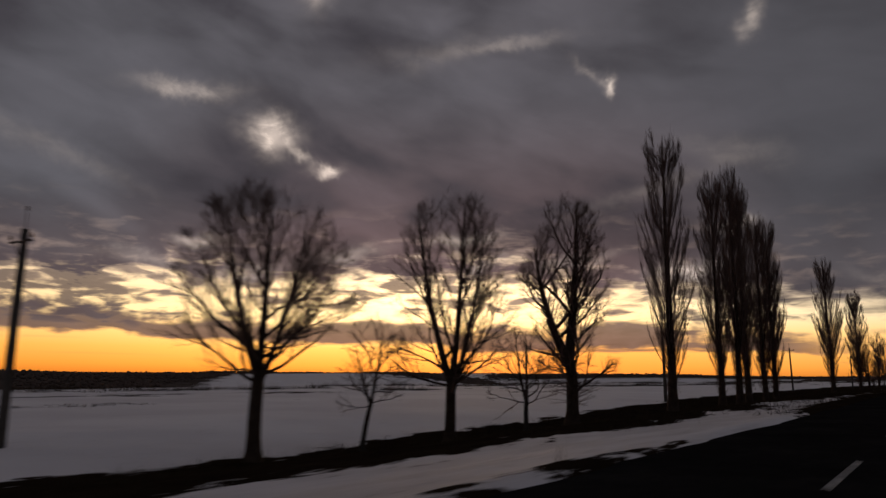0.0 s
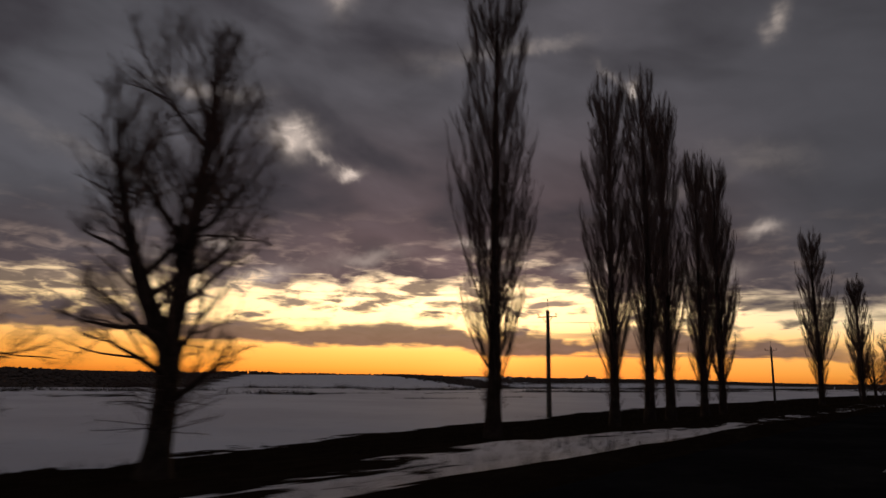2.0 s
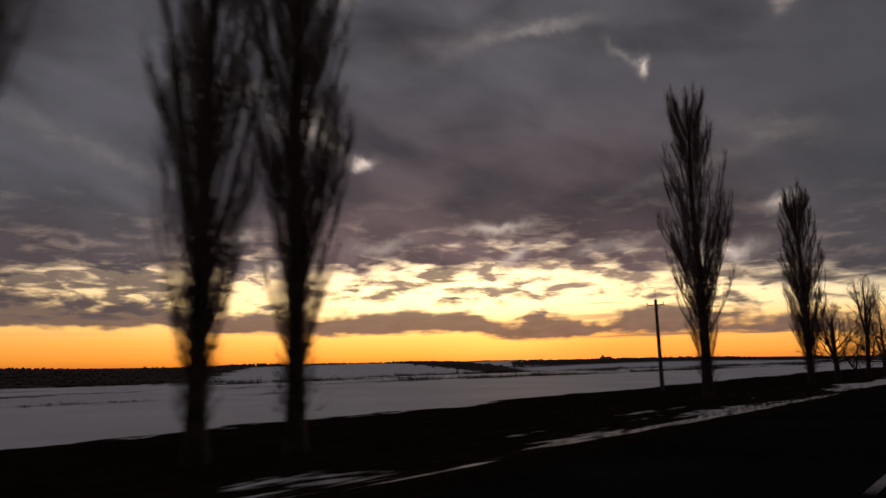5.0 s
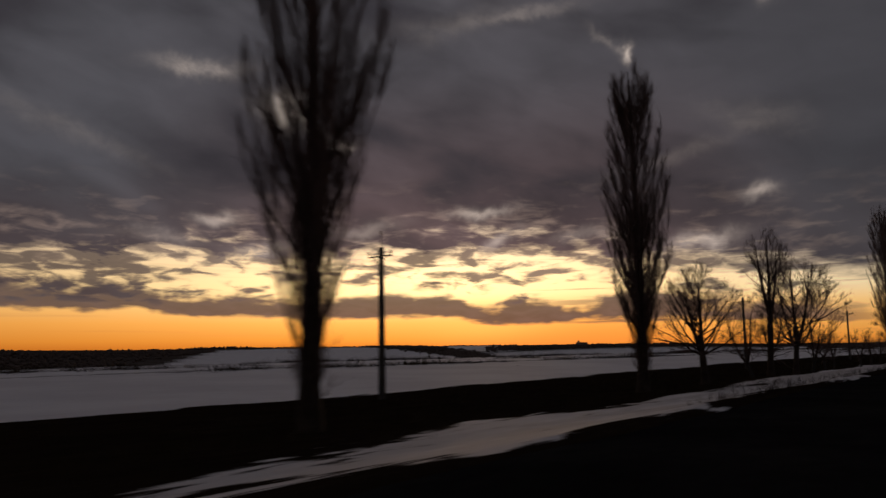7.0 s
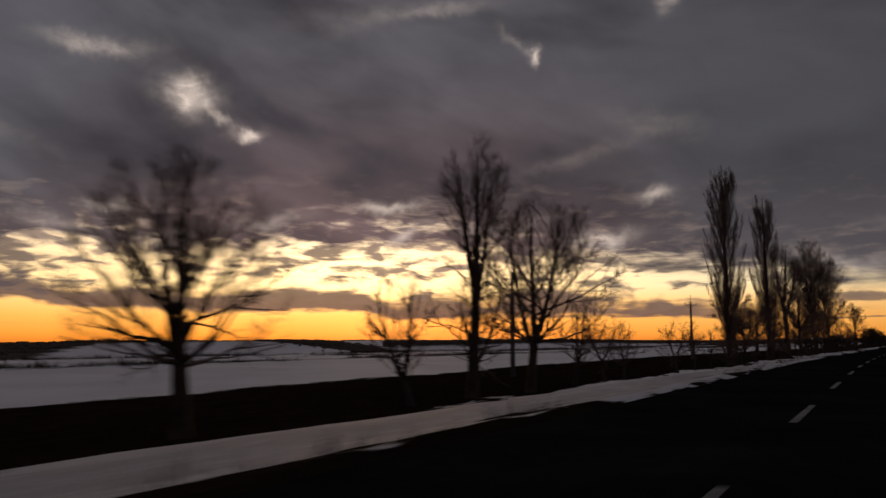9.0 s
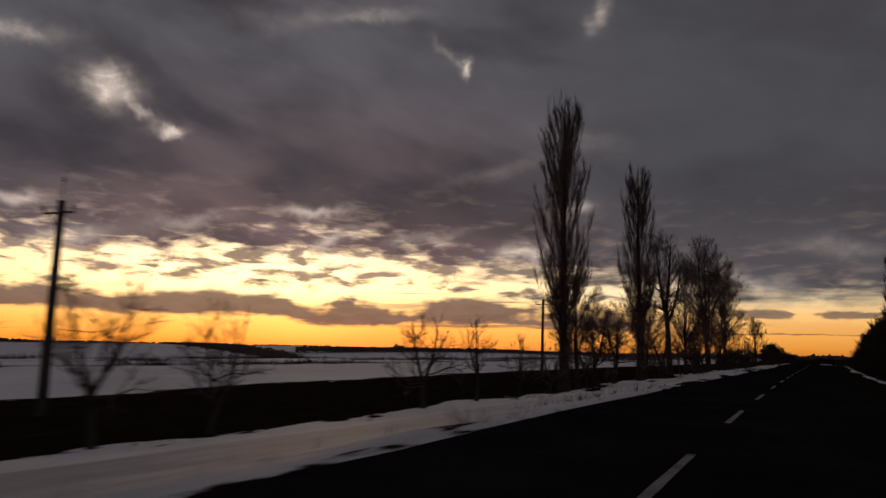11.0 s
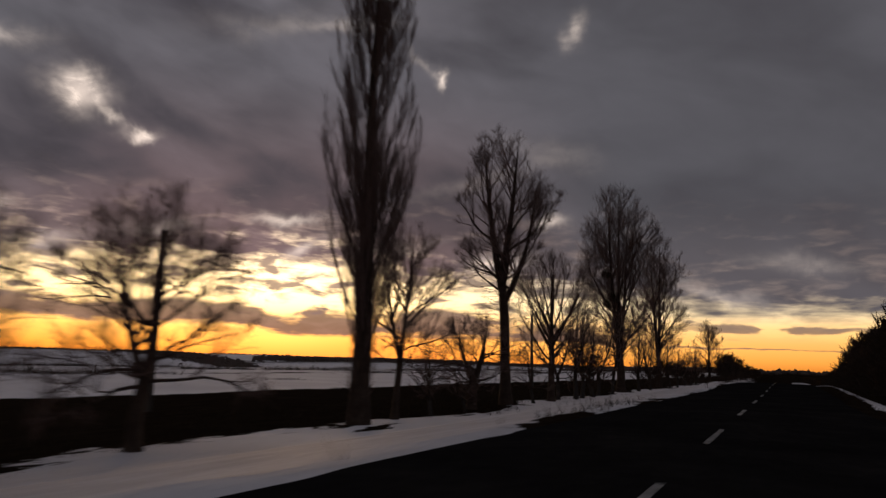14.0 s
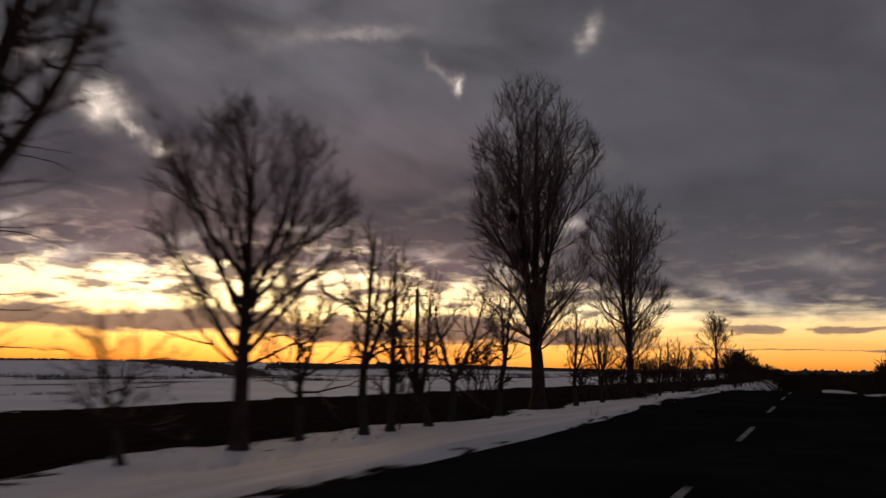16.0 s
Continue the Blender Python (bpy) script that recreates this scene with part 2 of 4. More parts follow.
def material(name, colours, rough=0.9, scale=3.0, bump=0.3, bump_scale=20.0, metal=0.0, spec=0.3, space="Object"):
    """Two-scale mottled surface between the given colours."""
    mat = bpy.data.materials.new(name)
    mat.use_nodes = True
    k = Nodes(mat.node_tree)
    where = k.node("ShaderNodeTexCoord").outputs[space]
    a = k.noise(where, scale, 5.0, 0.6)
    b = k.noise(where, scale * 9.0, 3.0, 0.6)
    f = k.m("ADD", k.m("MULTIPLY", a, 0.65), k.m("MULTIPLY", b, 0.35))
    n = len(colours)
    base = k.colours(f, [(0.32 + 0.36 * i / max(1, n - 1), c) for i, c in enumerate(colours)])
    bsdf = k.node("ShaderNodeBsdfPrincipled")
    k.put(bsdf.inputs["Base Color"], base)
    k.put(bsdf.inputs["Roughness"], k.m("MULTIPLY_ADD", b, 0.2, rough - 0.1))
    bsdf.inputs["Metallic"].default_value = metal
    bsdf.inputs["Specular IOR Level"].default_value = spec
    if bump:
        h = k.node("ShaderNodeBump")
        h.inputs["Strength"].default_value = bump
        h.inputs["Distance"].default_value = 0.02
        k.put(h.inputs["Height"], k.noise(where, bump_scale, 4.0, 0.6))
        k.put(bsdf.inputs["Normal"], h.outputs[0])
    k.put(k.node("ShaderNodeOutputMaterial").inputs[0], bsdf.outputs[0])
    return mat


BARK = material("bark", [(0.026, 0.018, 0.014), (0.052, 0.037, 0.029), (0.088, 0.064, 0.052)], 0.95, 1.6, 0.6, 14.0, spec=0.1)
TWIG = material("twig_bark", [(0.105, 0.070, 0.062), (0.170, 0.117, 0.102)], 0.9, 3.0, 0.0, spec=0.15)
ASPHALT = material("asphalt", [(0.009, 0.0085, 0.0085), (0.015, 0.014, 0.014), (0.025, 0.023, 0.022)], 0.95, 0.35, 0.35, 60.0, spec=0.0)
PAINT = material("worn_road_paint", [(0.03, 0.03, 0.03), (0.22, 0.22, 0.215), (0.45, 0.45, 0.43)], 0.85, 3.0, 0.2, 40.0, spec=0.1)
CONCRETE = material("weathered_concrete", [(0.045, 0.040, 0.036), (0.07, 0.064, 0.058), (0.10, 0.092, 0.085)], 0.9, 2.0, 0.3, 25.0)
STEEL = material("rusty_steel", [(0.06, 0.045, 0.035), (0.12, 0.09, 0.075)], 0.6, 6.0, 0.2, 30.0, metal=0.7)
PORCELAIN = material("brown_porcelain", [(0.10, 0.05, 0.03), (0.14, 0.07, 0.04)], 0.25, 5.0, 0.0, spec=0.5)
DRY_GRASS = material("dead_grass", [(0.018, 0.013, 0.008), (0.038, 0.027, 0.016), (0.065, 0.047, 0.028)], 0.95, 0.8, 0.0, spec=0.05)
# distance haze is painted into the paler colours of the far woods
HAZED_FAR_WOOD = material("far_woods", [(0.085, 0.066, 0.058), (0.14, 0.110, 0.096)], 1.0, 0.05, 0.0, spec=0.0)
PLASTER = material("pale_plaster", [(0.28, 0.26, 0.24), (0.36, 0.34, 0.31)], 0.9, 0.6, 0.0)
ROOFING = material("dark_roofing", [(0.07, 0.06, 0.055), (0.11, 0.10, 0.09)], 0.9, 0.8, 0.0)
NEST = material("mistletoe", [(0.03, 0.032, 0.016), (0.06, 0.06, 0.03)], 0.9, 4.0, 0.0, spec=0.05)


def limewashed(name):
    """Bark with a coat of lime up to a ragged line about a metre over the foot."""
    mat = bpy.data.materials.new(name)
    mat.use_nodes = True
    k = Nodes(mat.node_tree)
    where = k.node("ShaderNodeTexCoord").outputs["Object"]
    sep = k.node("ShaderNodeSeparateXYZ")
    k.put(sep.inputs[0], where)
    a = k.noise(where, 5.0, 5.0, 0.65)
    bark = k.colours(a, [(0.3, (0.018, 0.013, 0.010)), (0.5, (0.036, 0.027, 0.021)), (0.7, (0.060, 0.047, 0.038))])
    line = k.m("MULTIPLY_ADD", k.noise(where, 3.0, 4.0, 0.6), 0.5, 0.95)
    coat = k.m("MULTIPLY", k.ramp(k.m("SUBTRACT", line, sep.outputs[2]), -0.04, 0.06), k.ramp(a, 0.34, 0.46, 0.35, 0.9))
    base = k.mix(coat, bark, (0.048, 0.043, 0.039))
    bsdf = k.node("ShaderNodeBsdfPrincipled")
    k.put(bsdf.inputs["Base Color"], base)
    bsdf.inputs["Roughness"].default_value = 0.92
    bsdf.inputs["Specular IOR Level"].default_value = 0.1
    h = k.node("ShaderNodeBump")
    h.inputs["Strength"].default_value = 0.6
    h.inputs["Distance"].default_value = 0.02
    k.put(h.inputs["Height"], k.noise(where, 14.0, 4.0, 0.6))
    k.put(bsdf.inputs["Normal"], h.outputs[0])
    k.put(k.node("ShaderNodeOutputMaterial").inputs[0], bsdf.outputs[0])
    return mat


LIMED = limewashed("limewashed_bark")


def ground_material():
    """Old snow over dead grass. The map gives metres into the bare ground (x) and metres along the road (y)."""
    mat = bpy.data.materials.new("snow_and_dead_grass")
    mat.use_nodes = True
    k = Nodes(mat.node_tree)
    bare = k.node("ShaderNodeUVMap", uv_map="bare")
    sep = k.node("ShaderNodeSeparateXYZ")
    k.put(sep.inputs[0], bare.outputs[0])
    lane = k.node("ShaderNodeUVMap", uv_map="lane")
    stretch = k.node("ShaderNodeMapping")
    k.put(stretch.inputs[0], lane.outputs[0])
    stretch.inputs["Scale"].default_value = (1.0, 0.28, 1.0)
    a = k.noise(stretch.outputs[0], 0.22, 5.0, 0.6, 0.4)
    b = k.noise(stretch.outputs[0], 1.1, 5.0, 0.65, 0.3)
    c = k.noise(lane.outputs[0], 7.0, 3.0, 0.6)
    d = k.m("ADD", sep.outputs[0], k.m("MULTIPLY_ADD", a, 8.5, -4.25))
    d = k.m("ADD", d, k.m("MULTIPLY_ADD", b, 5.0, -2.5))
    d = k.m("ADD", d, k.m("MULTIPLY_ADD", c, 0.8, -0.4))
    f = k.ramp(d, -0.12, 0.12)
    tint = k.noise(lane.outputs[0], 0.05, 4.0, 0.55)
    snow = k.mix(k.ramp(tint, 0.35, 0.65), (0.72, 0.705, 0.73), (0.82, 0.81, 0.83))
    snow = k.mix(k.m("MULTIPLY", k.ramp(b, 0.55, 0.8), 0.35), snow, (0.50, 0.48, 0.46))
    across = k.node("ShaderNodeSeparateXYZ")
    k.put(across.inputs[0], lane.outputs[0])
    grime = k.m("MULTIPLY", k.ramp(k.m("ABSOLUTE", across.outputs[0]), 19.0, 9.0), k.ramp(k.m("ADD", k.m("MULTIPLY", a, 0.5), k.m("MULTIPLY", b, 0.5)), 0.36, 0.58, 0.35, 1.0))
    # snow near the road is mixed darker between 146 and 245 m along it
    darker_stretch = k.m("MULTIPLY", k.ramp(across.outputs[1], 146.0, 160.0), k.ramp(across.outputs[1], 245.0, 215.0))
    snow = k.mix(k.m("MULTIPLY", grime, k.m("MULTIPLY_ADD", darker_stretch, 0.27, 0.45)), snow, (0.35, 0.33, 0.32))
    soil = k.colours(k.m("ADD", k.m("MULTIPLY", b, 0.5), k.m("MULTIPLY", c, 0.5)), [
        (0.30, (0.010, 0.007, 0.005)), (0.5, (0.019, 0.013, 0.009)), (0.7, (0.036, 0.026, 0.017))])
    # far soil is blended paler and browner, haze of distance put into its colour
    field = k.colours(k.noise(lane.outputs[0], 0.012, 5.0, 0.65), [(0.35, (0.060, 0.047, 0.040)), (0.65, (0.115, 0.095, 0.084))])
    soil = k.mix(k.ramp(across.outputs[0], 200.0, 420.0), soil, field)
    bsdf = k.node("ShaderNodeBsdfPrincipled")
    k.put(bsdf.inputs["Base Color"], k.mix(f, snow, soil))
    k.put(bsdf.inputs["Roughness"], k.m("MULTIPLY_ADD", f, 0.2, 0.8))
    k.put(bsdf.inputs["Specular IOR Level"], k.m("MULTIPLY_ADD", f, -0.08, 0.08))
    h = k.node("ShaderNodeBump")
    h.inputs["Strength"].default_value = 0.5
    h.inputs["Distance"].default_value = 0.22
    k.put(h.inputs["Height"], k.m("ADD", k.m("MULTIPLY", b, 1.0), k.m("MULTIPLY", c, 0.35)))
    k.put(bsdf.inputs["Normal"], h.outputs[0])
    k.put(k.node("ShaderNodeOutputMaterial").inputs[0], bsdf.outputs[0])
    return mat


GROUND = ground_material()

# ---------------------------------------------------------------- plan
# the road bends gently: its line at the camera's lane, by distance along y
LINE_Y = np.array([-4400, -60, 0, 40, 80, 120, 160, 200, 230, 260, 290, 318, 5200], float)
LINE_X = np.array([160, 2.2, 0.0, -1.40, -2.70, -3.70, -3.99, -3.92, -3.58, -2.55, -1.29, 0.0, 229], float)
_fine = np.arange(-4400.0, 5200.0, 2.0)
_raw = np.interp(_fine, LINE_Y, LINE_X)
_kern = np.hanning(23)
_line = np.convolve(np.pad(_raw, 11, mode="edge"), _kern / _kern.sum(), mode="valid")


def line_x(y):
    return np.interp(y, _fine, _line)


ROAD_L, ROAD_R, CENTRE = 5.6, -2.6, 1.5      # metres to the left of the camera's lane line


def hash_noise(x, y, seed=0.0):
    """Cheap smooth waves for broad relief."""
    return (np.sin(x * 0.83 + seed) * np.cos(y * 0.61 - seed * 1.7) + np.sin(x * 0.31 - y * 0.27 + seed * 2.3) + 0.5 * np.sin(x * 1.7 + y * 1.3 + seed)) / 2.5


def smooth(x, a, b):
    t = np.clip((x - a) / (b - a), 0.0, 1.0)
    return t * t * (3 - 2 * t)


def crest(y):
    """The road tops a low rise and falls away behind it."""
    y = np.asarray(y, float)
    return (0.2 * smooth(y, 325.0, 362.0) - 2.6 * smooth(y, 370.0, 450.0) - 4.2 * smooth(y, 440.0, 600.0)) * (1 - smooth(y, 700.0, 1100.0))


def ground_z(u, y):
    """Height of the land, u metres left of the lane line, y along it."""
    u, y = np.asarray(u, float), np.asarray(y, float)
    row = np.interp(y, [-100, 40, 80, 150, 220, 280, 340, 420, 700], [-2.7, -2.7, -2.1, -1.5, -1.5, -1.7, -1.6, -1.8, -1.8])
    top, toe = np.interp(y, [130, 190, 250], [11.0, 9.0, 8.0]), np.interp(y, [130, 190, 250], [22.0, 19.0, 17.0])
    z = -0.14 + (-0.22) * smooth(u, 6.6, 9.0) + (row + 0.36) * smooth(u, top, toe) + (-1.75 - row) * smooth(u, 24.0, 44.0)
    z = z - 0.5 * smooth(-u, 3.5, 8.0) - 0.8 * smooth(-u, 12.0, 40.0)
    # trodden and ploughed snow lies ragged over the edges of the road
    lip = np.exp(-((u - np.interp(y, [35.0, 60.0], [5.4, 6.0])) / 0.75) ** 2) + 0.8 * np.exp(-((u + 4.3) / 0.6) ** 2)
    z = z + lip * (np.interp(y, [38.0, 48.0, 68.0, 80.0], [0.15, 0.30, 0.30, 0.15]) + 0.06 * hash_noise(u * 3.1, y * 1.3, 8.0) + 0.05 * hash_noise(u * 2.0, y * 0.37, 3.0) + 0.03 * hash_noise(u * 5.0, y * 3.9, 5.0))
    z = z + crest(y) * (1 - smooth(np.abs(u), 8.0, 15.0))
    z = z + 0.30 * np.exp(-((y - 379.0) / 6.0) ** 4 - ((u + 0.9) / 1.6) ** 4)
    away = smooth(u, 7.0, 14.0) + smooth(-u, 4.0, 9.0)
    z = z + away * 0.10 * hash_noise(u * 0.9, y * 0.7, 1.0)
    # the land falls away beyond the near field and rises again on the far side of the valley
    rise = smooth(u + 0.45 * np.maximum(0.0, y - 1300.0), 1000.0, 2250.0) * smooth(u, 60.0, 500.0)
    z = z - 37.0 * smooth(u, 112.0, 980.0) + (44.0 + 8.0 * hash_noise(u * 0.0012, y * 0.0021, 4.0)) * rise
    z = z + 3.5 * smooth(np.hypot(u, y - 160.0), 350.0, 1200.0) * hash_noise(u * 0.004, y * 0.0045, 2.0) * (1 - smooth(np.abs(u), 60.0, 20.0))
    return z


def bare_edge(u, y):
    """Metres into bare ground (snow where negative)."""
    near = np.interp(y, [-50, 20, 70, 130, 160, 171, 183, 190, 203, 225, 260, 300, 312, 341, 352, 366, 420], [10.6, 9.8, 9.6, 10.2, 8.9, 9.5, 13.2, 16.2, 17.0, 18.0, 18.4, 19.4, 18.6, 18.8, 20.8, 19.8, 20.5])
    far = np.interp(y, [-50, 20, 80, 150, 220, 300, 380, 600], [27.5, 28.5, 32.0, 35.0, 38.5, 45.5, 47.0, 40.0])
    near = near + 0.9 * hash_noise(0.0 * y, y * 0.23, 2.0) + 0.5 * hash_noise(0.0 * y, y * 0.9, 9.0)
    near = near + 1.6 * smooth(y, 140.0, 180.0) * hash_noise(0.0 * y, y * 0.55, 12.0)
    far = far + 0.8 * hash_noise(0.0 * y, y * 0.19, 6.0) + 0.5 * hash_noise(0.0 * y, y * 0.8, 4.0)
    band = np.minimum(u - near, far - u)
    thaw = np.interp(y, [60, 78, 92, 118, 138, 149, 230, 262, 345, 370], [-3.4, -1.0, 0.75, 0.6, 0.7, -2.8, -2.8, -1.5, -1.5, -2.6])
    middle = np.interp(y, [60, 80, 120, 138, 150, 200, 250, 280], [12.0, 10.0, 10.0, 10.0, 12.0, 12.5, 16.0, 18.0])
    verge = thaw - 0.30 * np.maximum(0.0, np.abs(u - middle) - np.interp(y, [70, 85, 138, 149], [0.0, 4.5, 4.5, 0.0]))
    near_road = np.interp(y, [30, 44, 62, 80, 105, 118, 139, 147, 158, 163, 166, 168, 185, 193, 196, 215, 250], [5.0, 6.4, 7.4, 8.6, 8.8, 8.0, 7.4, 5.8, 6.4, 8.0, 8.0, 6.2, 6.4, 7.2, 6.4, 6.4, 5.7]) - np.abs(u)
    right = np.where(u < 0, np.minimum(5.0 * (np.abs(u + 4.35) - 0.30), 30.0 + u), -9.0)
    right = np.where((u < 0) & (y > 372.0), np.minimum(-u - 5.6, 30.0 + u), right)
    beyond = np.minimum((y - 470.0) * 0.05, (0.06 * (y - 330.0) - u) * 0.2)
    d = np.maximum(np.maximum(band, verge), np.maximum(right, beyond))
    d = np.maximum(d, np.where(u > 0, near_road, -9.0))
    # weeds at the lip of the field, and ploughed or wooded land over the valley
    drift = 9.0 * hash_noise(0.0 * y, y * 0.02, 3.0)
    for at, power, fall in ((72.0, -1.9, 0.25), (101.0, 0.3, 0.26), (128.0, -0.5, 0.16), (165.0, 0.3, 0.12)):
        d = np.maximum(d, power - np.abs(u - at - drift) * fall)
    # thickets and thawed strips past the lip of the field, most of them where the walk begins
    scrub = np.minimum(np.minimum(u - 80.0, 560.0 - u) * 0.10, 2.0) + 3.0 * hash_noise(u * 0.034, y * 0.012, 7.0) + 1.5 * hash_noise(u * 0.09, y * 0.03, 3.0)
    scrub = scrub - np.interp(y, [-100, 60, 150, 260, 400], [2.4, 2.6, 3.8, 4.6, 6.0])
    d = np.where(u > 78.0, np.maximum(d, scrub), d)
    far_side = smooth(u, 1100.0, 1500.0)
    dark = hash_noise(u * 0.0048, y * 0.0022, 5.0) * 7.0 - 3.4
    d = np.where(u > 1000.0, dark * far_side - 6.0 * (1 - far_side), d)
    # a wooded gully comes down the far slope
    az = np.degrees(np.arctan2(u, y - 160.0))
    mid = np.interp(az, [32.5, 36.0, 40.0, 46.0], [800.0, 1120.0, 1500.0, 2000.0])
    gully = np.interp(az, [31.5, 34.0, 42.0, 46.0], [0.0, 70.0, 150.0, 90.0]) - np.abs(u - mid)
    d = np.where((az > 31.5) & (az < 47.0) & (u > 600.0), np.maximum(d, gully * 0.06), d)
    belt = np.minimum(np.minimum(az - 10.0, 37.0 - az), (np.hypot(u, y - 160.0) - np.interp(az, [10.0, 25.0, 36.0], [3300.0, 2750.0, 2300.0])) * 0.02)
    d = np.where((az > 10.0) & (az < 37.0) & (y > 1200.0), np.maximum(d, belt), d)
    plough = np.minimum(np.minimum(az - 56.0, 88.0 - az), (u - np.interp(az, [56, 60, 66, 72, 80], [2000, 1500, 900, 500, 420])) * 0.02)
    d = np.where(u > 400.0, np.maximum(d, plough), d)
    return np.clip(d, -8.0, 8.0)


def grown(start, step, rate, end):
    out, v = [], start
    while v < end:
        out.append(v)
        v += step
        step *= rate
    return out + [end]


# ---------------------------------------------------------------- mesh helpers


def fill(name, verts, quads, mats=None, smooth_faces=True):
    """A mesh from arrays of corners and of four-cornered (or three-cornered) faces."""
    verts, quads = np.asarray(verts, np.float32), np.asarray(quads, np.int32)
    me = bpy.data.meshes.new(name)
    me.vertices.add(len(verts))
    me.vertices.foreach_set("co", verts.ravel())
    n, s = quads.shape
    me.loops.add(n * s)
    me.loops.foreach_set("vertex_index", quads.ravel())
    me.polygons.add(n)
    me.polygons.foreach_set("loop_start", np.arange(0, n * s, s, dtype=np.int32))
    me.polygons.foreach_set("use_smooth", np.full(n, smooth_faces, bool))
    me.update(calc_edges=True)
    for m in mats or ():
        me.materials.append(m)
    return me


def part(name, bm, mat, parent, label=""):
    """Links a bmesh, or a finished mesh, as one part under a thing or a part."""
    if isinstance(bm, bmesh.types.BMesh):
        me = bpy.data.meshes.new(name)
        bm.to_mesh(me)
        bm.free()
    else:
        me = bm
    if mat is not None:
        me.materials.clear()
        me.materials.append(mat)
    ob = new(name, me)
    ob.parent = parent
    return tagged(ob, label)


def boxed(bm, x0, x1, y0, y1, z0, z1, taper=1.0):
    cx, cy = (x0 + x1) / 2, (y0 + y1) / 2
    v = []
    for z, t in ((z0, 1.0), (z1, taper)):
        v += [bm.verts.new((cx + (x - cx) * t, cy + (y - cy) * t, z)) for x, y in ((x0, y0), (x1, y0), (x1, y1), (x0, y1))]
    for f in ((3, 2, 1, 0), (4, 5, 6, 7), (0, 1, 5, 4), (1, 2, 6, 5), (2, 3, 7, 6), (3, 0, 4, 7)):
        bm.faces.new([v[i] for i in f])
    return bm


def tubes(paths, radii, sides):
    """Many tubes at once: paths (n, k, 3), radii (n, k). Corners and faces."""
    paths, radii = np.asarray(paths, float), np.asarray(radii, float)
    n, k, _ = paths.shape
    tang = np.gradient(paths, axis=1)
    tang /= np.linalg.norm(tang, axis=2, keepdims=True) + 1e-9
    ref = np.where(np.abs(tang[:, :1, 2:3]) > 0.9, np.array([[[1.0, 0.0, 0.0]]]), np.array([[[0.0, 0.0, 1.0]]]))
    a = np.cross(tang, np.broadcast_to(ref, tang.shape))
    a /= np.linalg.norm(a, axis=2, keepdims=True) + 1e-9
    b = np.cross(tang, a)
    ang = np.arange(sides) * 2 * np.pi / sides
    ring = a[:, :, None, :] * np.cos(ang)[None, None, :, None] + b[:, :, None, :] * np.sin(ang)[None, None, :, None]
    verts = paths[:, :, None, :] + ring * radii[:, :, None, None]
    idx = np.arange(n * k * sides).reshape(n, k, sides)
    nxt = np.roll(idx, -1, axis=2)
    quads = np.stack([idx[:, :-1], nxt[:, :-1], nxt[:, 1:], idx[:, 1:]], axis=-1)
    return verts.reshape(-1, 3), quads.reshape(-1, 4)


def joined(pieces):
    """Several sets of corners and faces as one, in triangles."""
    verts, quads, base = [], [], 0
    for v, q in pieces:
        verts.append(v)
        quads.append((q if q.shape[1] == 3 else np.concatenate([q[:, [0, 1, 2]], q[:, [0, 2, 3]]])) + base)
        base += len(v)
    return np.concatenate(verts), np.concatenate(quads)


# ---------------------------------------------------------------- land and road


def build_ground():
    us = sorted(set([-v for v in grown(8.0, 0.9, 1.16, 4400.0)] + list(np.round(np.arange(-7.5, 60.0, 0.85), 3)) + list(np.round(np.arange(4.5, 8.4, 0.25), 3)) + [-2.0, -2.5, -2.75, -3.25, -3.5, -4.0, -4.2, -4.35, -4.5, -4.7] + grown(60.0, 1.5, 1.07, 4400.0)))
    ys = sorted(set([-v for v in grown(60.0, 3.0, 1.22, 4400.0)] + list(np.arange(-58.0, -4.0, 2.0)) + list(np.round(np.arange(-4.0, 420.0, 1.5), 2)) + grown(420.0, 1.5, 1.055, 4900.0)))
    u, y = np.meshgrid(np.array(us), np.array(ys))
    x = line_x(y) - u
    z = ground_z(u, y)
    verts = np.stack([x, y, z], -1).reshape(-1, 3)
    r, c = u.shape
    idx = np.arange(r * c).reshape(r, c)
    quads = np.stack([idx[:-1, 1:], idx[:-1, :-1], idx[1:, :-1], idx[1:, 1:]], -1).reshape(-1, 4)
    me = fill("ground", verts, quads, [GROUND])
    for name, p, q in (("lane", u, y), ("bare", bare_edge(u, y), y)):
        layer = me.uv_layers.new(name=name)
        uv = np.stack([p.ravel(), q.ravel()], -1)[quads.ravel()]
        layer.data.foreach_set("uv", uv.astype(np.float32).ravel())
    tagged(new("ground", me), "old snow over dead grass, with a bare dark band", "ground", kind="structure")


build_ground()


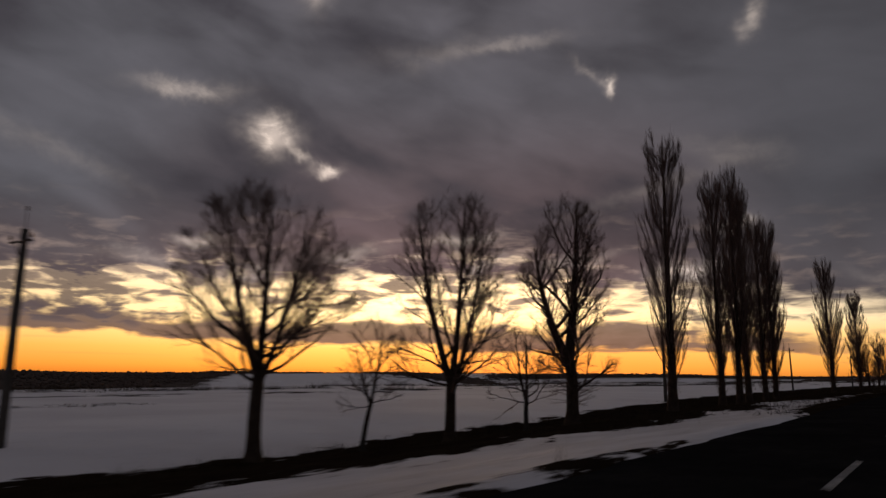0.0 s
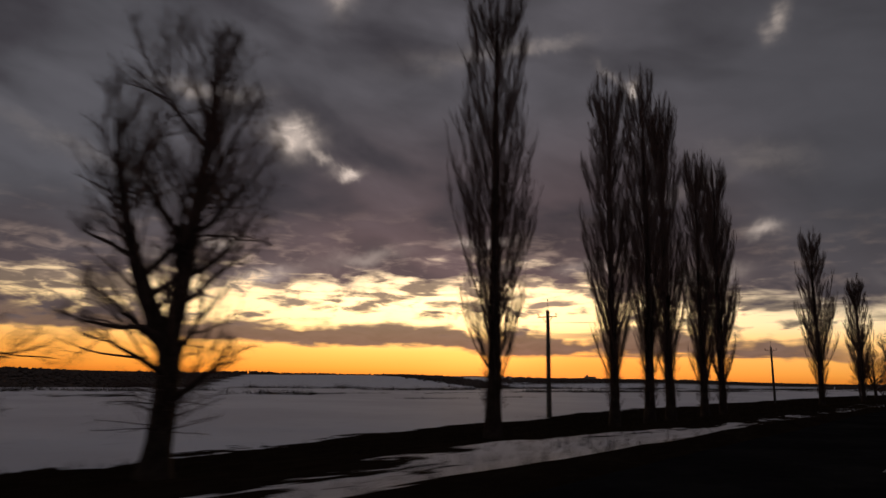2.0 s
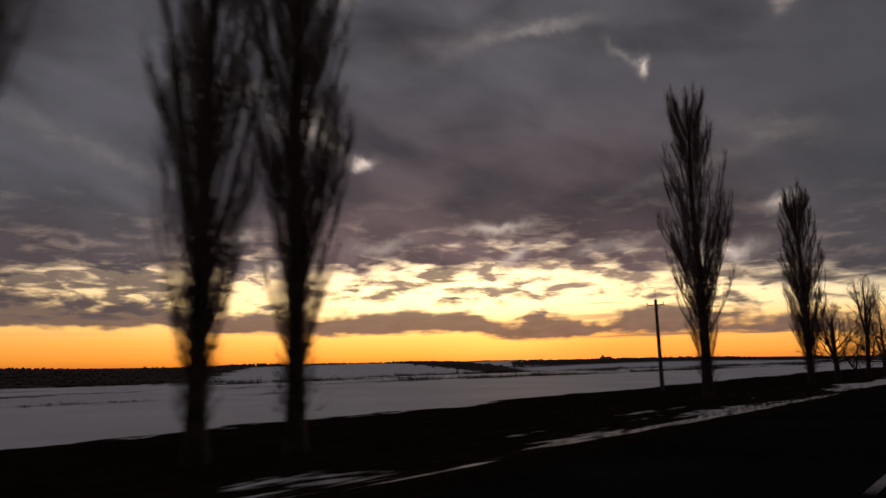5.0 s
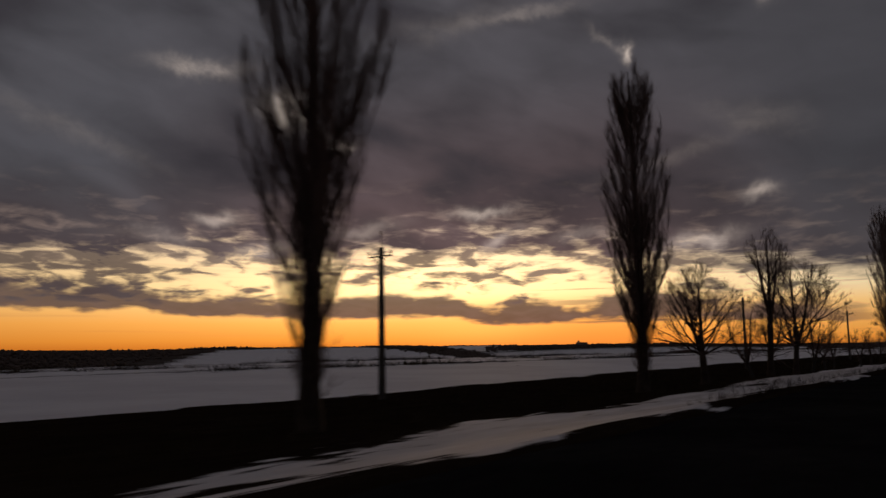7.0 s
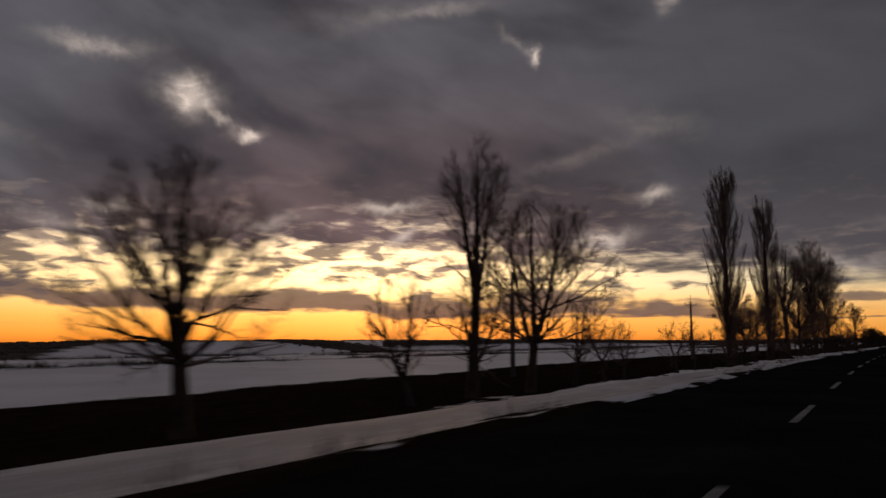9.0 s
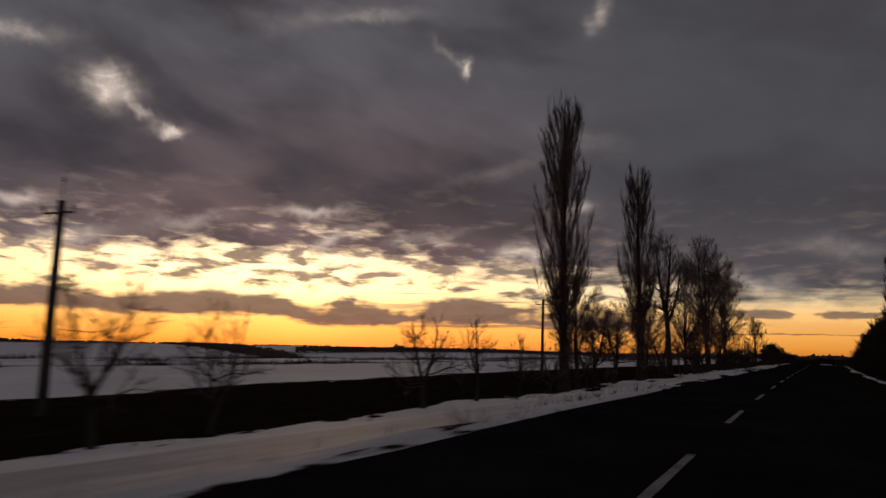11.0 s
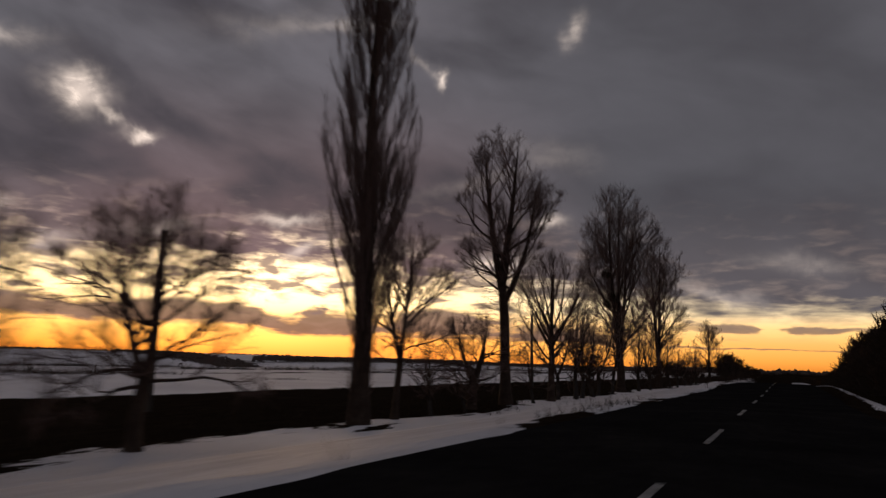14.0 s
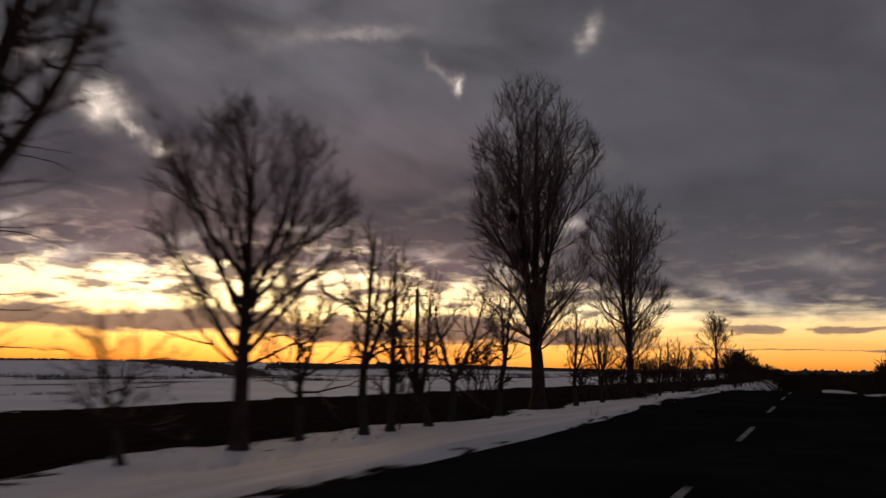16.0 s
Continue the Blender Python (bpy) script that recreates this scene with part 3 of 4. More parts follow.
def build_road():
    ys = np.array(sorted(set(list(np.arange(-120.0, 520.0, 2.0)) + grown(520.0, 4.0, 1.08, 650.0) + [-v for v in grown(120.0, 10.0, 1.3, 3500.0)])))
    rng = np.random.RandomState(5)
    rag = np.convolve(rng.normal(0, 1, len(ys) + 4), [0.15, 0.25, 0.3, 0.25, 0.15], "valid") * 0.12
    rag2 = np.convolve(rng.normal(0, 1, len(ys) + 4), [0.15, 0.25, 0.3, 0.25, 0.15], "valid") * 0.12
    left = np.interp(ys, [35.0, 60.0], [ROAD_L - 0.6, ROAD_L])
    cols = [left + 0.25 + rag, left + rag, np.full(len(ys), 3.6), np.full(len(ys), CENTRE), np.full(len(ys), -0.6), ROAD_R + rag2, ROAD_R - 0.25 + rag2]
    zs = [-0.16, -0.03, 0.0, 0.03, 0.0, -0.03, -0.16]
    verts = np.stack([np.stack([line_x(ys) - c, ys, z + crest(ys)], -1) for c, z in zip(cols, zs)], 1)
    r, c = verts.shape[:2]
    idx = np.arange(r * c).reshape(r, c)
    quads = np.stack([idx[:-1, :-1], idx[:-1, 1:], idx[1:, 1:], idx[1:, :-1]], -1).reshape(-1, 4)
    road = tagged(new("road", fill("road", verts.reshape(-1, 3), quads, [ASPHALT], False)), "dark worn asphalt country road, damp and cleared of snow", "road", kind="structure")
    ends = [338.3 - 10.65 * i for i in range(5)] + [295.7 - 9.825 * i for i in range(1, 9)] + [217.1 - 10.65 * i for i in range(1, 24)] + [338.3 + 10.65 * i for i in range(1, 20)]
    for e in sorted(ends):
        y = np.linspace(e - 4.0, e, 5)
        w = 0.062 + 0.004 * rng.normal(size=5)
        z = 0.034 + crest(y)
        left = np.stack([line_x(y) - CENTRE - w, y, z], -1)
        right = np.stack([line_x(y) - CENTRE + w, y, z], -1)
        v = np.concatenate([left, right, left - [0, 0, 0.012], right - [0, 0, 0.012]])
        q = [(i, 5 + i, 6 + i, 1 + i) for i in range(4)] + [(10 + i, i, 1 + i, 11 + i) for i in range(4)] + [(5 + i, 15 + i, 16 + i, 6 + i) for i in range(4)]
        part("lane_dash", fill("lane_dash", v, q, None, False), PAINT, road, "worn white dash of the centre line")


build_road()
# ---------------------------------------------------------------- trees


def perp(rng, v):
    r = np.cross(v, rng.normal(size=3))
    return r / (np.linalg.norm(r) + 1e-9)


def bent(rng, start, way, length, k, lift=0.3, wander=0.12):
    """A branch: k points from start, drifting up (lift) and about (wander)."""
    pts, d, step = [np.array(start, float)], np.array(way, float), length / (k - 1)
    for _ in range(k - 1):
        d = d + np.array([0, 0, lift / (k - 1)]) + rng.normal(size=3) * wander
        d /= np.linalg.norm(d)
        pts.append(pts[-1] + d * step)
    return np.array(pts)


def taper(k, a, b, power=0.8):
    return b + (a - b) * (1 - np.linspace(0, 1, k)) ** power


def twigs_on(rng, bases, ways, count, lo, hi, spread, lift, radius):
    """count short shoots from each base, each a two-sided blade that ends in a point."""
    n = len(bases)
    p = np.repeat(bases, count, axis=0)
    d = np.repeat(ways, count, axis=0) + rng.normal(size=(n * count, 3)) * spread + np.array([0, 0, lift])
    d /= np.linalg.norm(d, axis=1, keepdims=True)
    l = rng.uniform(lo, hi, size=(n * count, 1))
    r = np.cross(d, rng.normal(size=d.shape))
    r /= np.linalg.norm(r, axis=1, keepdims=True) + 1e-9
    v = np.stack([p + r * radius, p - r * radius, p + d * l], 1).reshape(-1, 3)
    return v, np.arange(n * count * 3).reshape(-1, 3)


def shoots_along(rng, paths, count, lo, hi, spread, lift, radius, start=0.1):
    """count shoots from each of the paths, anywhere along them."""
    paths = np.asarray(paths)
    n, k, _ = paths.shape
    q = rng.uniform(start, 1.0, (n, count)) * (k - 1)
    i = np.minimum(q.astype(int), k - 2)
    row = np.arange(n)[:, None]
    way = paths[row, i + 1] - paths[row, i]
    at = paths[row, i] + way * (q - i)[..., None]
    way = way / (np.linalg.norm(way, axis=2, keepdims=True) + 1e-9)
    return twigs_on(rng, at.reshape(-1, 3), way.reshape(-1, 3), 1, lo, hi, spread, lift, radius)


def finish_tree(name, trunk, limbs, crown, limed, label, category="tree"):
    """An Empty at the foot with trunk, limbs and crown under it."""
    tree = new(name)
    tree.empty_display_size = 0.5
    part("trunk", fill("trunk", *trunk), LIMED if limed else BARK, tree, "limewashed foot of the trunk, dark bark above" if limed else "")
    for v, q in limbs:
        part("limb", fill("limb", v, q), BARK, tree)
    part("crown", fill("crown", *crown), BARK if category == "shrub" else TWIG, tree, "leafless crown of fine twigs")
    return tagged(tree, label, category, "roadside trees")


POPLAR_F = np.array([0.0, 0.08, 0.16, 0.24, 0.34, 0.5, 0.68, 0.84, 0.94, 1.0])
POPLAR_R = np.array([0.05, 0.30, 0.46, 0.62, 0.86, 1.0, 0.98, 0.82, 0.62, 0.34])


def poplar(seed, height, radius, limed=True, girth=0.42, bare=0.07, dense=1.0):
    """A Lombardy poplar: one stem, close upright limbs, a narrow flame of twigs."""
    rng = np.random.RandomState(seed)
    k = 14
    f = np.linspace(0, 1, k)
    sway = np.cumsum(rng.normal(size=(k, 2)), 0) * 0.045
    sway -= sway[0]
    stem = np.stack([sway[:, 0], sway[:, 1], f * height * 0.97], -1)
    rad = girth * (1 - f) ** 0.85 + 0.02
    rad[0] *= 1.35
    trunk = tubes([stem], [rad], 10)

    def stem_at(s):
        return np.array([np.interp(s, f, stem[:, 0]), np.interp(s, f, stem[:, 1]), s * height * 0.97])

    big, small = [], []
    n = int(112 * dense)
    starts = np.sort(np.concatenate([rng.uniform(bare, 0.30, n // 6), rng.uniform(0.14, 0.84, n - n // 6)]))
    for i, s in enumerate(starts):
        e = min(0.90 + 0.10 * rng.uniform() ** 1.6, s + rng.uniform(0.14, 0.33) * (1.0 if s > 0.15 else 0.6))
        out = radius * np.interp(e, POPLAR_F, POPLAR_R) * rng.uniform(0.35, 1.0) ** 0.7
        az = i * 2.4 + rng.uniform(-0.5, 0.5)
        q = np.linspace(0, 1, 7)
        base = stem_at(s)
        side = out * (1 - (1 - q) ** 1.35)
        turn = az + np.cumsum(rng.normal(size=7)) * 0.05
        path = np.stack([base[0] + np.cos(turn) * side, base[1] + np.sin(turn) * side, base[2] + (e - s) * height * q], -1)
        path += np.cumsum(rng.normal(size=path.shape), 0) * 0.03 * q[:, None]
        r0 = min(0.42 * np.interp(s, f, rad), rng.uniform(0.026, 0.070) * (1.15 - 0.6 * s))
        big.append((r0, path, taper(7, r0, 0.009)))
        for _ in range(int(8 * dense)):
            qq = rng.uniform(0.12, 0.97)
            b0 = np.array([np.interp(qq, q, path[:, j]) for j in range(3)])
            frac = b0[2] / height
            room = radius * np.interp(min(1.0, frac + 0.06), POPLAR_F, POPLAR_R)
            a2 = az + rng.uniform(-1.2, 1.2)
            go = np.array([math.cos(a2), math.sin(a2), 0.0]) * rng.uniform(0.15, 0.55) + np.array([0, 0, 1.0])
            sub = bent(rng, b0, go / np.linalg.norm(go), rng.uniform(0.05, 0.115) * height * (1 - 0.55 * frac), 4, 0.5, 0.05)
            over = np.hypot(sub[:, 0], sub[:, 1])
            sub[:, :2] *= np.minimum(1.0, np.maximum(room, 0.25) / np.maximum(over, 0.01))[:, None]
            small.append(sub)
    order = sorted(range(len(big)), key=lambda i: -big[i][0])
    limbs = [tubes([big[i][1]], [big[i][2]], 6) for i in order[:9]]
    rest = tubes([big[i][1] for i in order[9:]], [big[i][2] for i in order[9:]], 4)
    subs = tubes(small, np.repeat(taper(4, 0.017, 0.006)[None], len(small), 0), 3)
    fine = shoots_along(rng, small, 42, 0.25, 1.15, 0.42, 0.45, 0.0056)
    stray = shoots_along(rng, [v[1] for v in big], 60, 0.4, 1.5, 0.45, 0.45, 0.0062, 0.25)
    # fine shoots round the foot of the stem
    at = rng.uniform(0.03, 0.30, 360)
    feet = np.array([stem_at(v) for v in at])
    turn = rng.uniform(0, 2 * math.pi, 360)
    ways = np.stack([np.cos(turn), np.sin(turn), rng.uniform(0.8, 2.6, 360)], -1)
    ways /= np.linalg.norm(ways, axis=1, keepdims=True)
    shoots = tubes(np.stack([feet, feet + ways * 0.7, feet + ways * 1.2 + np.array([0, 0, 0.5])], 1), np.repeat([[0.013, 0.009, 0.005]], 360, 0), 3)
    haze = twigs_on(rng, feet + ways * rng.uniform(0.2, 1.2, (360, 1)), ways, 7, 0.3, 0.9, 0.35, 0.5, 0.008)
    return finish_tree("poplar", trunk, limbs, joined([rest, subs, fine, stray, shoots, haze]), limed, "tall leafless poplar with a narrow upright crown", "tree")


SIDE = np.array([0.75, 0.66, 0.0])      # the way along the row, as seen from the road


# outlines of crowns: share of the height from the lowest limb to the top, share of the half width
DOME = ((0.0, 0.10, 0.25, 0.45, 0.65, 0.80, 0.92, 1.0), (0.80, 0.96, 1.0, 0.97, 0.86, 0.68, 0.42, 0.12))
OVAL = ((0.0, 0.12, 0.28, 0.48, 0.66, 0.82, 0.94, 1.0), (0.42, 0.62, 0.84, 1.0, 0.97, 0.78, 0.48, 0.14))
FAN = ((0.0, 0.10, 0.25, 0.45, 0.65, 0.82, 0.93, 1.0), (0.45, 0.68, 0.88, 1.0, 1.0, 0.86, 0.60, 0.22))
VASE = ((0.0, 0.12, 0.30, 0.50, 0.70, 0.85, 0.95, 1.0), (0.62, 0.92, 1.0, 0.92, 0.80, 0.66, 0.42, 0.15))
PLUME = ((0.0, 0.10, 0.24, 0.36, 0.50, 0.72, 0.90, 1.0), (0.75, 1.0, 0.92, 0.50, 0.62, 0.68, 0.45, 0.12))
SPLIT = ((0.0, 0.10, 0.22, 0.36, 0.55, 0.75, 0.92, 1.0), (0.80, 1.0, 0.80, 0.72, 1.0, 0.80, 0.50, 0.15))


def along(path, q):
    """Point and way at the fraction q of a path."""
    k = len(path) - 1
    i = min(int(q * k), k - 1)
    way = path[i + 1] - path[i]
    return path[i] + way * (q * k - i), way / (np.linalg.norm(way) + 1e-9)


def spreading(seed, tall, fork, half, outline=DOME, girth=0.26, leaders=((0.0, 0.0, 1.0),), limbs=14, low=8.0, high=62.0, skirt=0.8, reach=0.5, shift=0.0,
              limed=True, lean=0.0, second=7, third=5, twigs=16, twig=0.0062, long=0.85, lift=0.45, crooked=0.11, sprouts=0, thick=1.0, name="tree",
              label="leafless broad-crowned roadside tree"):
    """A leafless tree: trunk, leaders, limbs that reach out to the outline of the crown, branches, fine twigs.

    leaders: shift of the tip along the row, shift across it, share of the tree's height that it reaches.
    low, high: degrees over the horizon at which the lowest and the highest limbs leave. skirt: where on the trunk limbs begin, as a share of the fork.
    reach: how far up the leaders limbs still leave, as a share."""
    rng = np.random.RandomState(seed)
    side, deep, up = np.array([SIDE[0], SIDE[1], 0.0]), np.array([-SIDE[1], SIDE[0], 0.0]), np.array([0.0, 0.0, 1.0])
    side, deep = side / np.linalg.norm(side), deep / np.linalg.norm(deep)
    a = radians(lean)
    stem = bent(rng, (0, 0, 0), side * math.sin(a) + up * math.cos(a), fork, 9, 0.1, crooked * 0.22)
    rad = girth * np.linspace(1.0, 0.80, 9)
    rad[:2] *= (1.45, 1.12)
    bottom = fork * min(skirt, 0.95)
    axis = stem[-1] + side * shift

    def room(p, d, far):
        q = p[None] + d[None] * np.linspace(0.1, far, 20)[:, None]
        f = (q[:, 2] - bottom + 0.4) / (tall - bottom + 0.4)
        wide = half * np.interp(f, *outline) * ((f > 0.0) & (f < 1.0))
        out = np.where(np.hypot(q[:, 0] - axis[0], q[:, 1] - axis[1]) > wide)[0]
        return far if not len(out) else 0.1 + (far - 0.1) * out[0] / 19.0

    main, boughs = [], []
    for i, (sx, sy, top) in enumerate(leaders):
        p0 = stem[-1] if i == 0 else along(stem, 0.999 - 0.10 * min(i, 3))[0]
        end = np.array([stem[-1][0], stem[-1][1], 0.0]) + side * sx + deep * sy + up * tall * top
        p1 = p0 * 0.5 + end * 0.5 + side * sx * 0.28 + deep * sy * 0.28 - up * 0.06 * tall * abs(sx) / half
        q = np.linspace(0, 1, 12)[:, None]
        path = (1 - q) ** 2 * p0 + 2 * q * (1 - q) * p1 + q ** 2 * end
        path += np.cumsum(rng.normal(size=(12, 3)), 0) * crooked * 0.07 * tall / 10.0 * np.sqrt(q)
        path[0] = p0
        r0 = girth * min(0.85, thick * (0.80 if len(leaders) == 1 else 0.66 if i < 2 else 0.50))
        main.append((r0, path, taper(12, r0, 0.012, 0.85)))
    order = np.arange(limbs)
    for i in order:
        w = (i + rng.uniform(0.1, 0.9)) / limbs
        if w < 0.25:
            q = skirt + (1.0 - skirt) * w / 0.25
            p0, t = along(stem, min(q, 0.995))
            r1 = np.interp(q, np.linspace(0, 1, 9), rad)
        else:
            m = main[i % len(main)]
            q = reach * (w - 0.25) / 0.75
            p0, t = along(m[1], q)
            r1 = np.interp(q, np.linspace(0, 1, 12), m[2])
        el = radians(low + (high - low) * w + rng.uniform(-9, 9))
        az = i * 2.39996 + rng.uniform(-0.35, 0.35) + seed
        d = np.array([math.cos(az) * math.cos(el), math.sin(az) * math.cos(el), math.sin(el)])
        ln = min(room(p0, d, 2.2 * half) * rng.uniform(0.88, 1.12), 0.75 * tall)
        if ln < 0.5:
            continue
        path = bent(rng, p0, d, ln, 10, lift * (1.0 - 0.4 * w), crooked)
        r0 = min(0.52 * r1, thick * (0.018 + 0.014 * ln * (girth / 0.3) ** 0.5))
        boughs.append((r0, path, taper(10, r0, 0.009, 0.85)))
    sub, sub_r, fine = [], [], []
    for r0, path, rr in main + boughs:
        k = len(path)
        span = np.linalg.norm(path[-1] - path[0])
        for _ in range(max(3, int(second * (0.45 + 0.20 * span)))):
            q = 0.14 + 0.84 * rng.uniform() ** 0.75
            p, t = along(path, q)
            d = t + perp(rng, t) * rng.uniform(0.5, 1.15) + up * 0.20
            d /= np.linalg.norm(d)
            ln = min(room(p, d, 4.0) * rng.uniform(0.8, 1.1) + 0.15, (0.52 * (1 - q) + 0.25) * span + 0.25)
            b = bent(rng, p, d, ln, 5, 0.28, crooked * 0.9)
            rs = min(0.60 * np.interp(q, np.linspace(0, 1, k), rr), thick * (0.009 + 0.011 * ln))
            sub.append(b)
            sub_r.append(taper(5, rs, 0.006))
            for _ in range(max(2, int(third * (0.5 + 0.5 * ln)))):
                f = rng.uniform(0.15, 1.0)
                p2, t2 = along(b, min(f, 0.999))
                d2 = t2 + perp(rng, t2) * rng.uniform(0.4, 1.0) + up * 0.15
                d2 /= np.linalg.norm(d2)
                fine.append(bent(rng, p2, d2, min(0.30 + (0.45 * (1 - f) + 0.16) * ln, 0.35 + room(p2, d2, 2.5)) * max(0.6, long), 3, 0.22, 0.09))
    if sprouts:
        # thin shoots that hang about the trunk
        at = rng.uniform(0.30, 1.0, sprouts)
        turn = rng.uniform(0, 2 * math.pi, sprouts)
        for q, w in zip(at, turn):
            p, _ = along(stem, min(q, 0.99))
            b = bent(rng, p, np.array([math.cos(w), math.sin(w), 0.25]), rng.uniform(0.7, 1.0) * half * 0.62, 5, rng.uniform(-0.3, 0.5), 0.12)
            sub.append(b)
            sub_r.append(taper(5, 0.020, 0.006))
    bows = 14 if name == "tree" else 5
    stout = sorted(main + boughs, key=lambda v: -v[0])
    crown = [tubes([p], [r], 4) for _, p, r in stout[bows:]]
    crown += [tubes(sub, sub_r, 4), tubes(fine, np.repeat(taper(3, twig * 1.3, twig * 0.8)[None], len(fine), 0), 3)]
    crown.append(shoots_along(rng, fine, twigs, 0.25 * long, long, 0.50, 0.15, twig * 0.60))
    crown.append(shoots_along(rng, sub, twigs * 2, 0.25 * long, long, 0.60, 0.15, twig * 0.60, 0.3))
    return finish_tree(name, tubes([stem], [rad], 10), [tubes([p], [r], 6) for _, p, r in stout[:bows]], joined(crown), limed, label, "tree" if name != "shrub" else "shrub")


def set_down(ob, x, y, turn=0.0, size=1.0, sink=0.06):
    u = float(line_x(y)) - x
    ob.matrix_basis = pose(x, y, float(ground_z(u, y)) - sink, 0, 0, turn) @ Matrix.Scale(size, 4)
    return ob


def foot(x, y):
    return float(ground_z(float(line_x(y)) - x, y))


# the poplars: x, y, height of the tip over the road, crown radius
for i, (x, y, tip, r, girth) in enumerate((
        (-27.2, 76.5, 29.0, 3.4, 0.46), (-26.8, 92.7, 28.0, 2.5, 0.36), (-26.2, 98.1, 30.0, 2.5, 0.38), (-26.4, 103.3, 29.2, 2.4, 0.38), (-26.3, 111.9, 26.0, 2.3, 0.34),
        (-25.8, 115.8, 26.4, 2.3, 0.34), (-24.4, 155.3, 25.0, 3.0, 0.38), (-23.4, 182.7, 21.0, 2.4, 0.34), (-20.7, 276.7, 24.8, 2.9, 0.42), (-19.7, 308.4, 26.5, 2.6, 0.47),
        (11.0, 333.0, 16.6, 1.7, 0.30))):
    set_down(poplar(100 + i, tip - foot(x, y), r, False, girth), x, y, 37.0 * i)

# broad trees: x, y, height over the foot, fork, half width, outline, girth, leaders, limbs, low, high, skirt, and what else differs
BROAD = "leafless broad-crowned roadside tree with spreading limbs"
STEEP = "tall leafless tree with steep limbs beside the road"
ONE = ((0.0, 0.0, 0.97),)
TREES = (
    (-28.6, 23.2, 13.6, 4.4, 4.8, DOME, 0.36, ((0.2, 0.4, 0.96), (-1.8, -0.6, 0.90), (2.0, 0.5, 0.88)), 20, 14, 64, 0.92, dict(lift=0.5, second=6, third=4, twigs=18, label=BROAD)),
    (-27.5, 37.5, 15.8, 3.6, 4.3, VASE, 0.38, ((-2.2, 0.3, 0.97), (0.8, -0.8, 0.96), (2.2, 1.0, 0.86)), 20, 22, 70, 0.92, dict(lift=0.6, second=6, third=4, twigs=15, label=BROAD)),
    (-27.7, 54.5, 19.2, 5.4, 4.2, SPLIT, 0.54, ((1.2, 0.3, 0.98), (-3.0, -0.4, 0.78)), 24, 34, 56, 0.46,
     dict(crooked=0.15, sprouts=70, second=8, third=4, thick=1.35, reach=0.75, label="old leafless tree with two leaders and a low skirt of branches")),
    (-22.9, 193.1, 8.9, 2.4, 3.5, DOME, 0.30, ((0.0, 0.0, 0.97), (-0.9, 0.6, 0.85)), 24, 16, 60, 0.92, dict(lift=0.30, second=5, third=4, twigs=11, label=BROAD)),
    (-23.2, 212.6, 14.3, 6.6, 2.9, PLUME, 0.30, ((0.2, 0.0, 0.98), (-0.9, 0.3, 0.92), (0.9, -0.4, 0.86)), 20, 35, 70, 0.62, dict(sprouts=46, second=5, third=4, twigs=11, reach=0.75, label=STEEP)),
    (-22.1, 217.9, 11.6, 3.1, 4.6, DOME, 0.29, ((0.0, 0.3, 0.96), (1.6, -0.5, 0.90), (-1.4, 0.4, 0.88)), 24, 12, 60, 0.92, dict(lift=0.35, shift=0.6, crooked=0.15, second=5, twigs=12, label=BROAD)),
    (-20.1, 294.4, 8.5, 2.5, 3.6, DOME, 0.26, ((0.3, 0.2, 0.95), (-1.2, 0.0, 0.86)), 16, 0, 52, 0.85, dict(lift=0.3, crooked=0.18, lean=3, label=BROAD)),
    (-20.3, 287.3, 8.0, 2.2, 3.1, DOME, 0.22, ((-0.2, 0.2, 0.95), (1.2, 0.0, 0.84)), 16, 0, 52, 0.85, dict(lift=0.3, crooked=0.18, lean=-3, label=BROAD)),
    (-20.6, 281.0, 10.0, 3.2, 2.7, OVAL, 0.22, ONE, 15, 10, 60, 0.75, dict(crooked=0.14, label=BROAD)),
    (-19.7, 312.4, 10.6, 3.6, 2.9, OVAL, 0.20, ((0.5, 0.0, 0.97), (-0.9, 0.3, 0.84)), 16, 10, 60, 0.75, dict(crooked=0.14, label=BROAD)),
    (-19.5, 323.9, 6.4, 2.0, 3.7, DOME, 0.36, ((0.9, 0.0, 0.92), (-1.2, 0.2, 0.84)), 13, -4, 45, 0.9, dict(lift=0.3, crooked=0.22, label="low crooked leafless tree with wide bare limbs")),
    (-19.1, 330.5, 21.6, 9.8, 4.2, SPLIT, 0.42, ((1.4, 0.3, 0.98), (-1.7, -0.3, 0.95), (3.2, 0.4, 0.80)), 22, 24, 62, 0.88, dict(sprouts=60, twigs=18, long=0.9, reach=0.75, thick=1.25, second=6, label=STEEP)),
    (-17.9, 339.7, 12.9, 3.4, 4.0, FAN, 0.32, ONE, 20, 24, 74, 0.85, dict(second=6, third=4, reach=0.36, crooked=0.07, lift=0.35, label=BROAD)),
    (-17.6, 376.1, 27.8, 5.6, 5.6, FAN, 0.58, ((0.6, 0.5, 0.98), (-2.0, -0.6, 0.86), (2.0, 0.6, 0.84)), 30, 24, 66, 0.80,
     dict(second=6, third=3, twigs=13, twig=0.0125, long=1.4, lift=0.6, label=STEEP)),
    (-16.7, 413.6, 27.4, 5.2, 5.9, OVAL, 0.52, ((1.0, 0.5, 0.98), (-1.8, -0.6, 0.90)), 26, 26, 66, 0.80,
     dict(second=6, third=3, twigs=12, twig=0.014, long=1.4, lift=0.6, label=STEEP)),
    (-12.2, 505.0, 17.6, 5.0, 4.3, OVAL, 0.40, ONE, 16, 20, 64, 0.80, dict(second=5, third=3, twigs=5, twig=0.02, long=1.4, label=BROAD)))
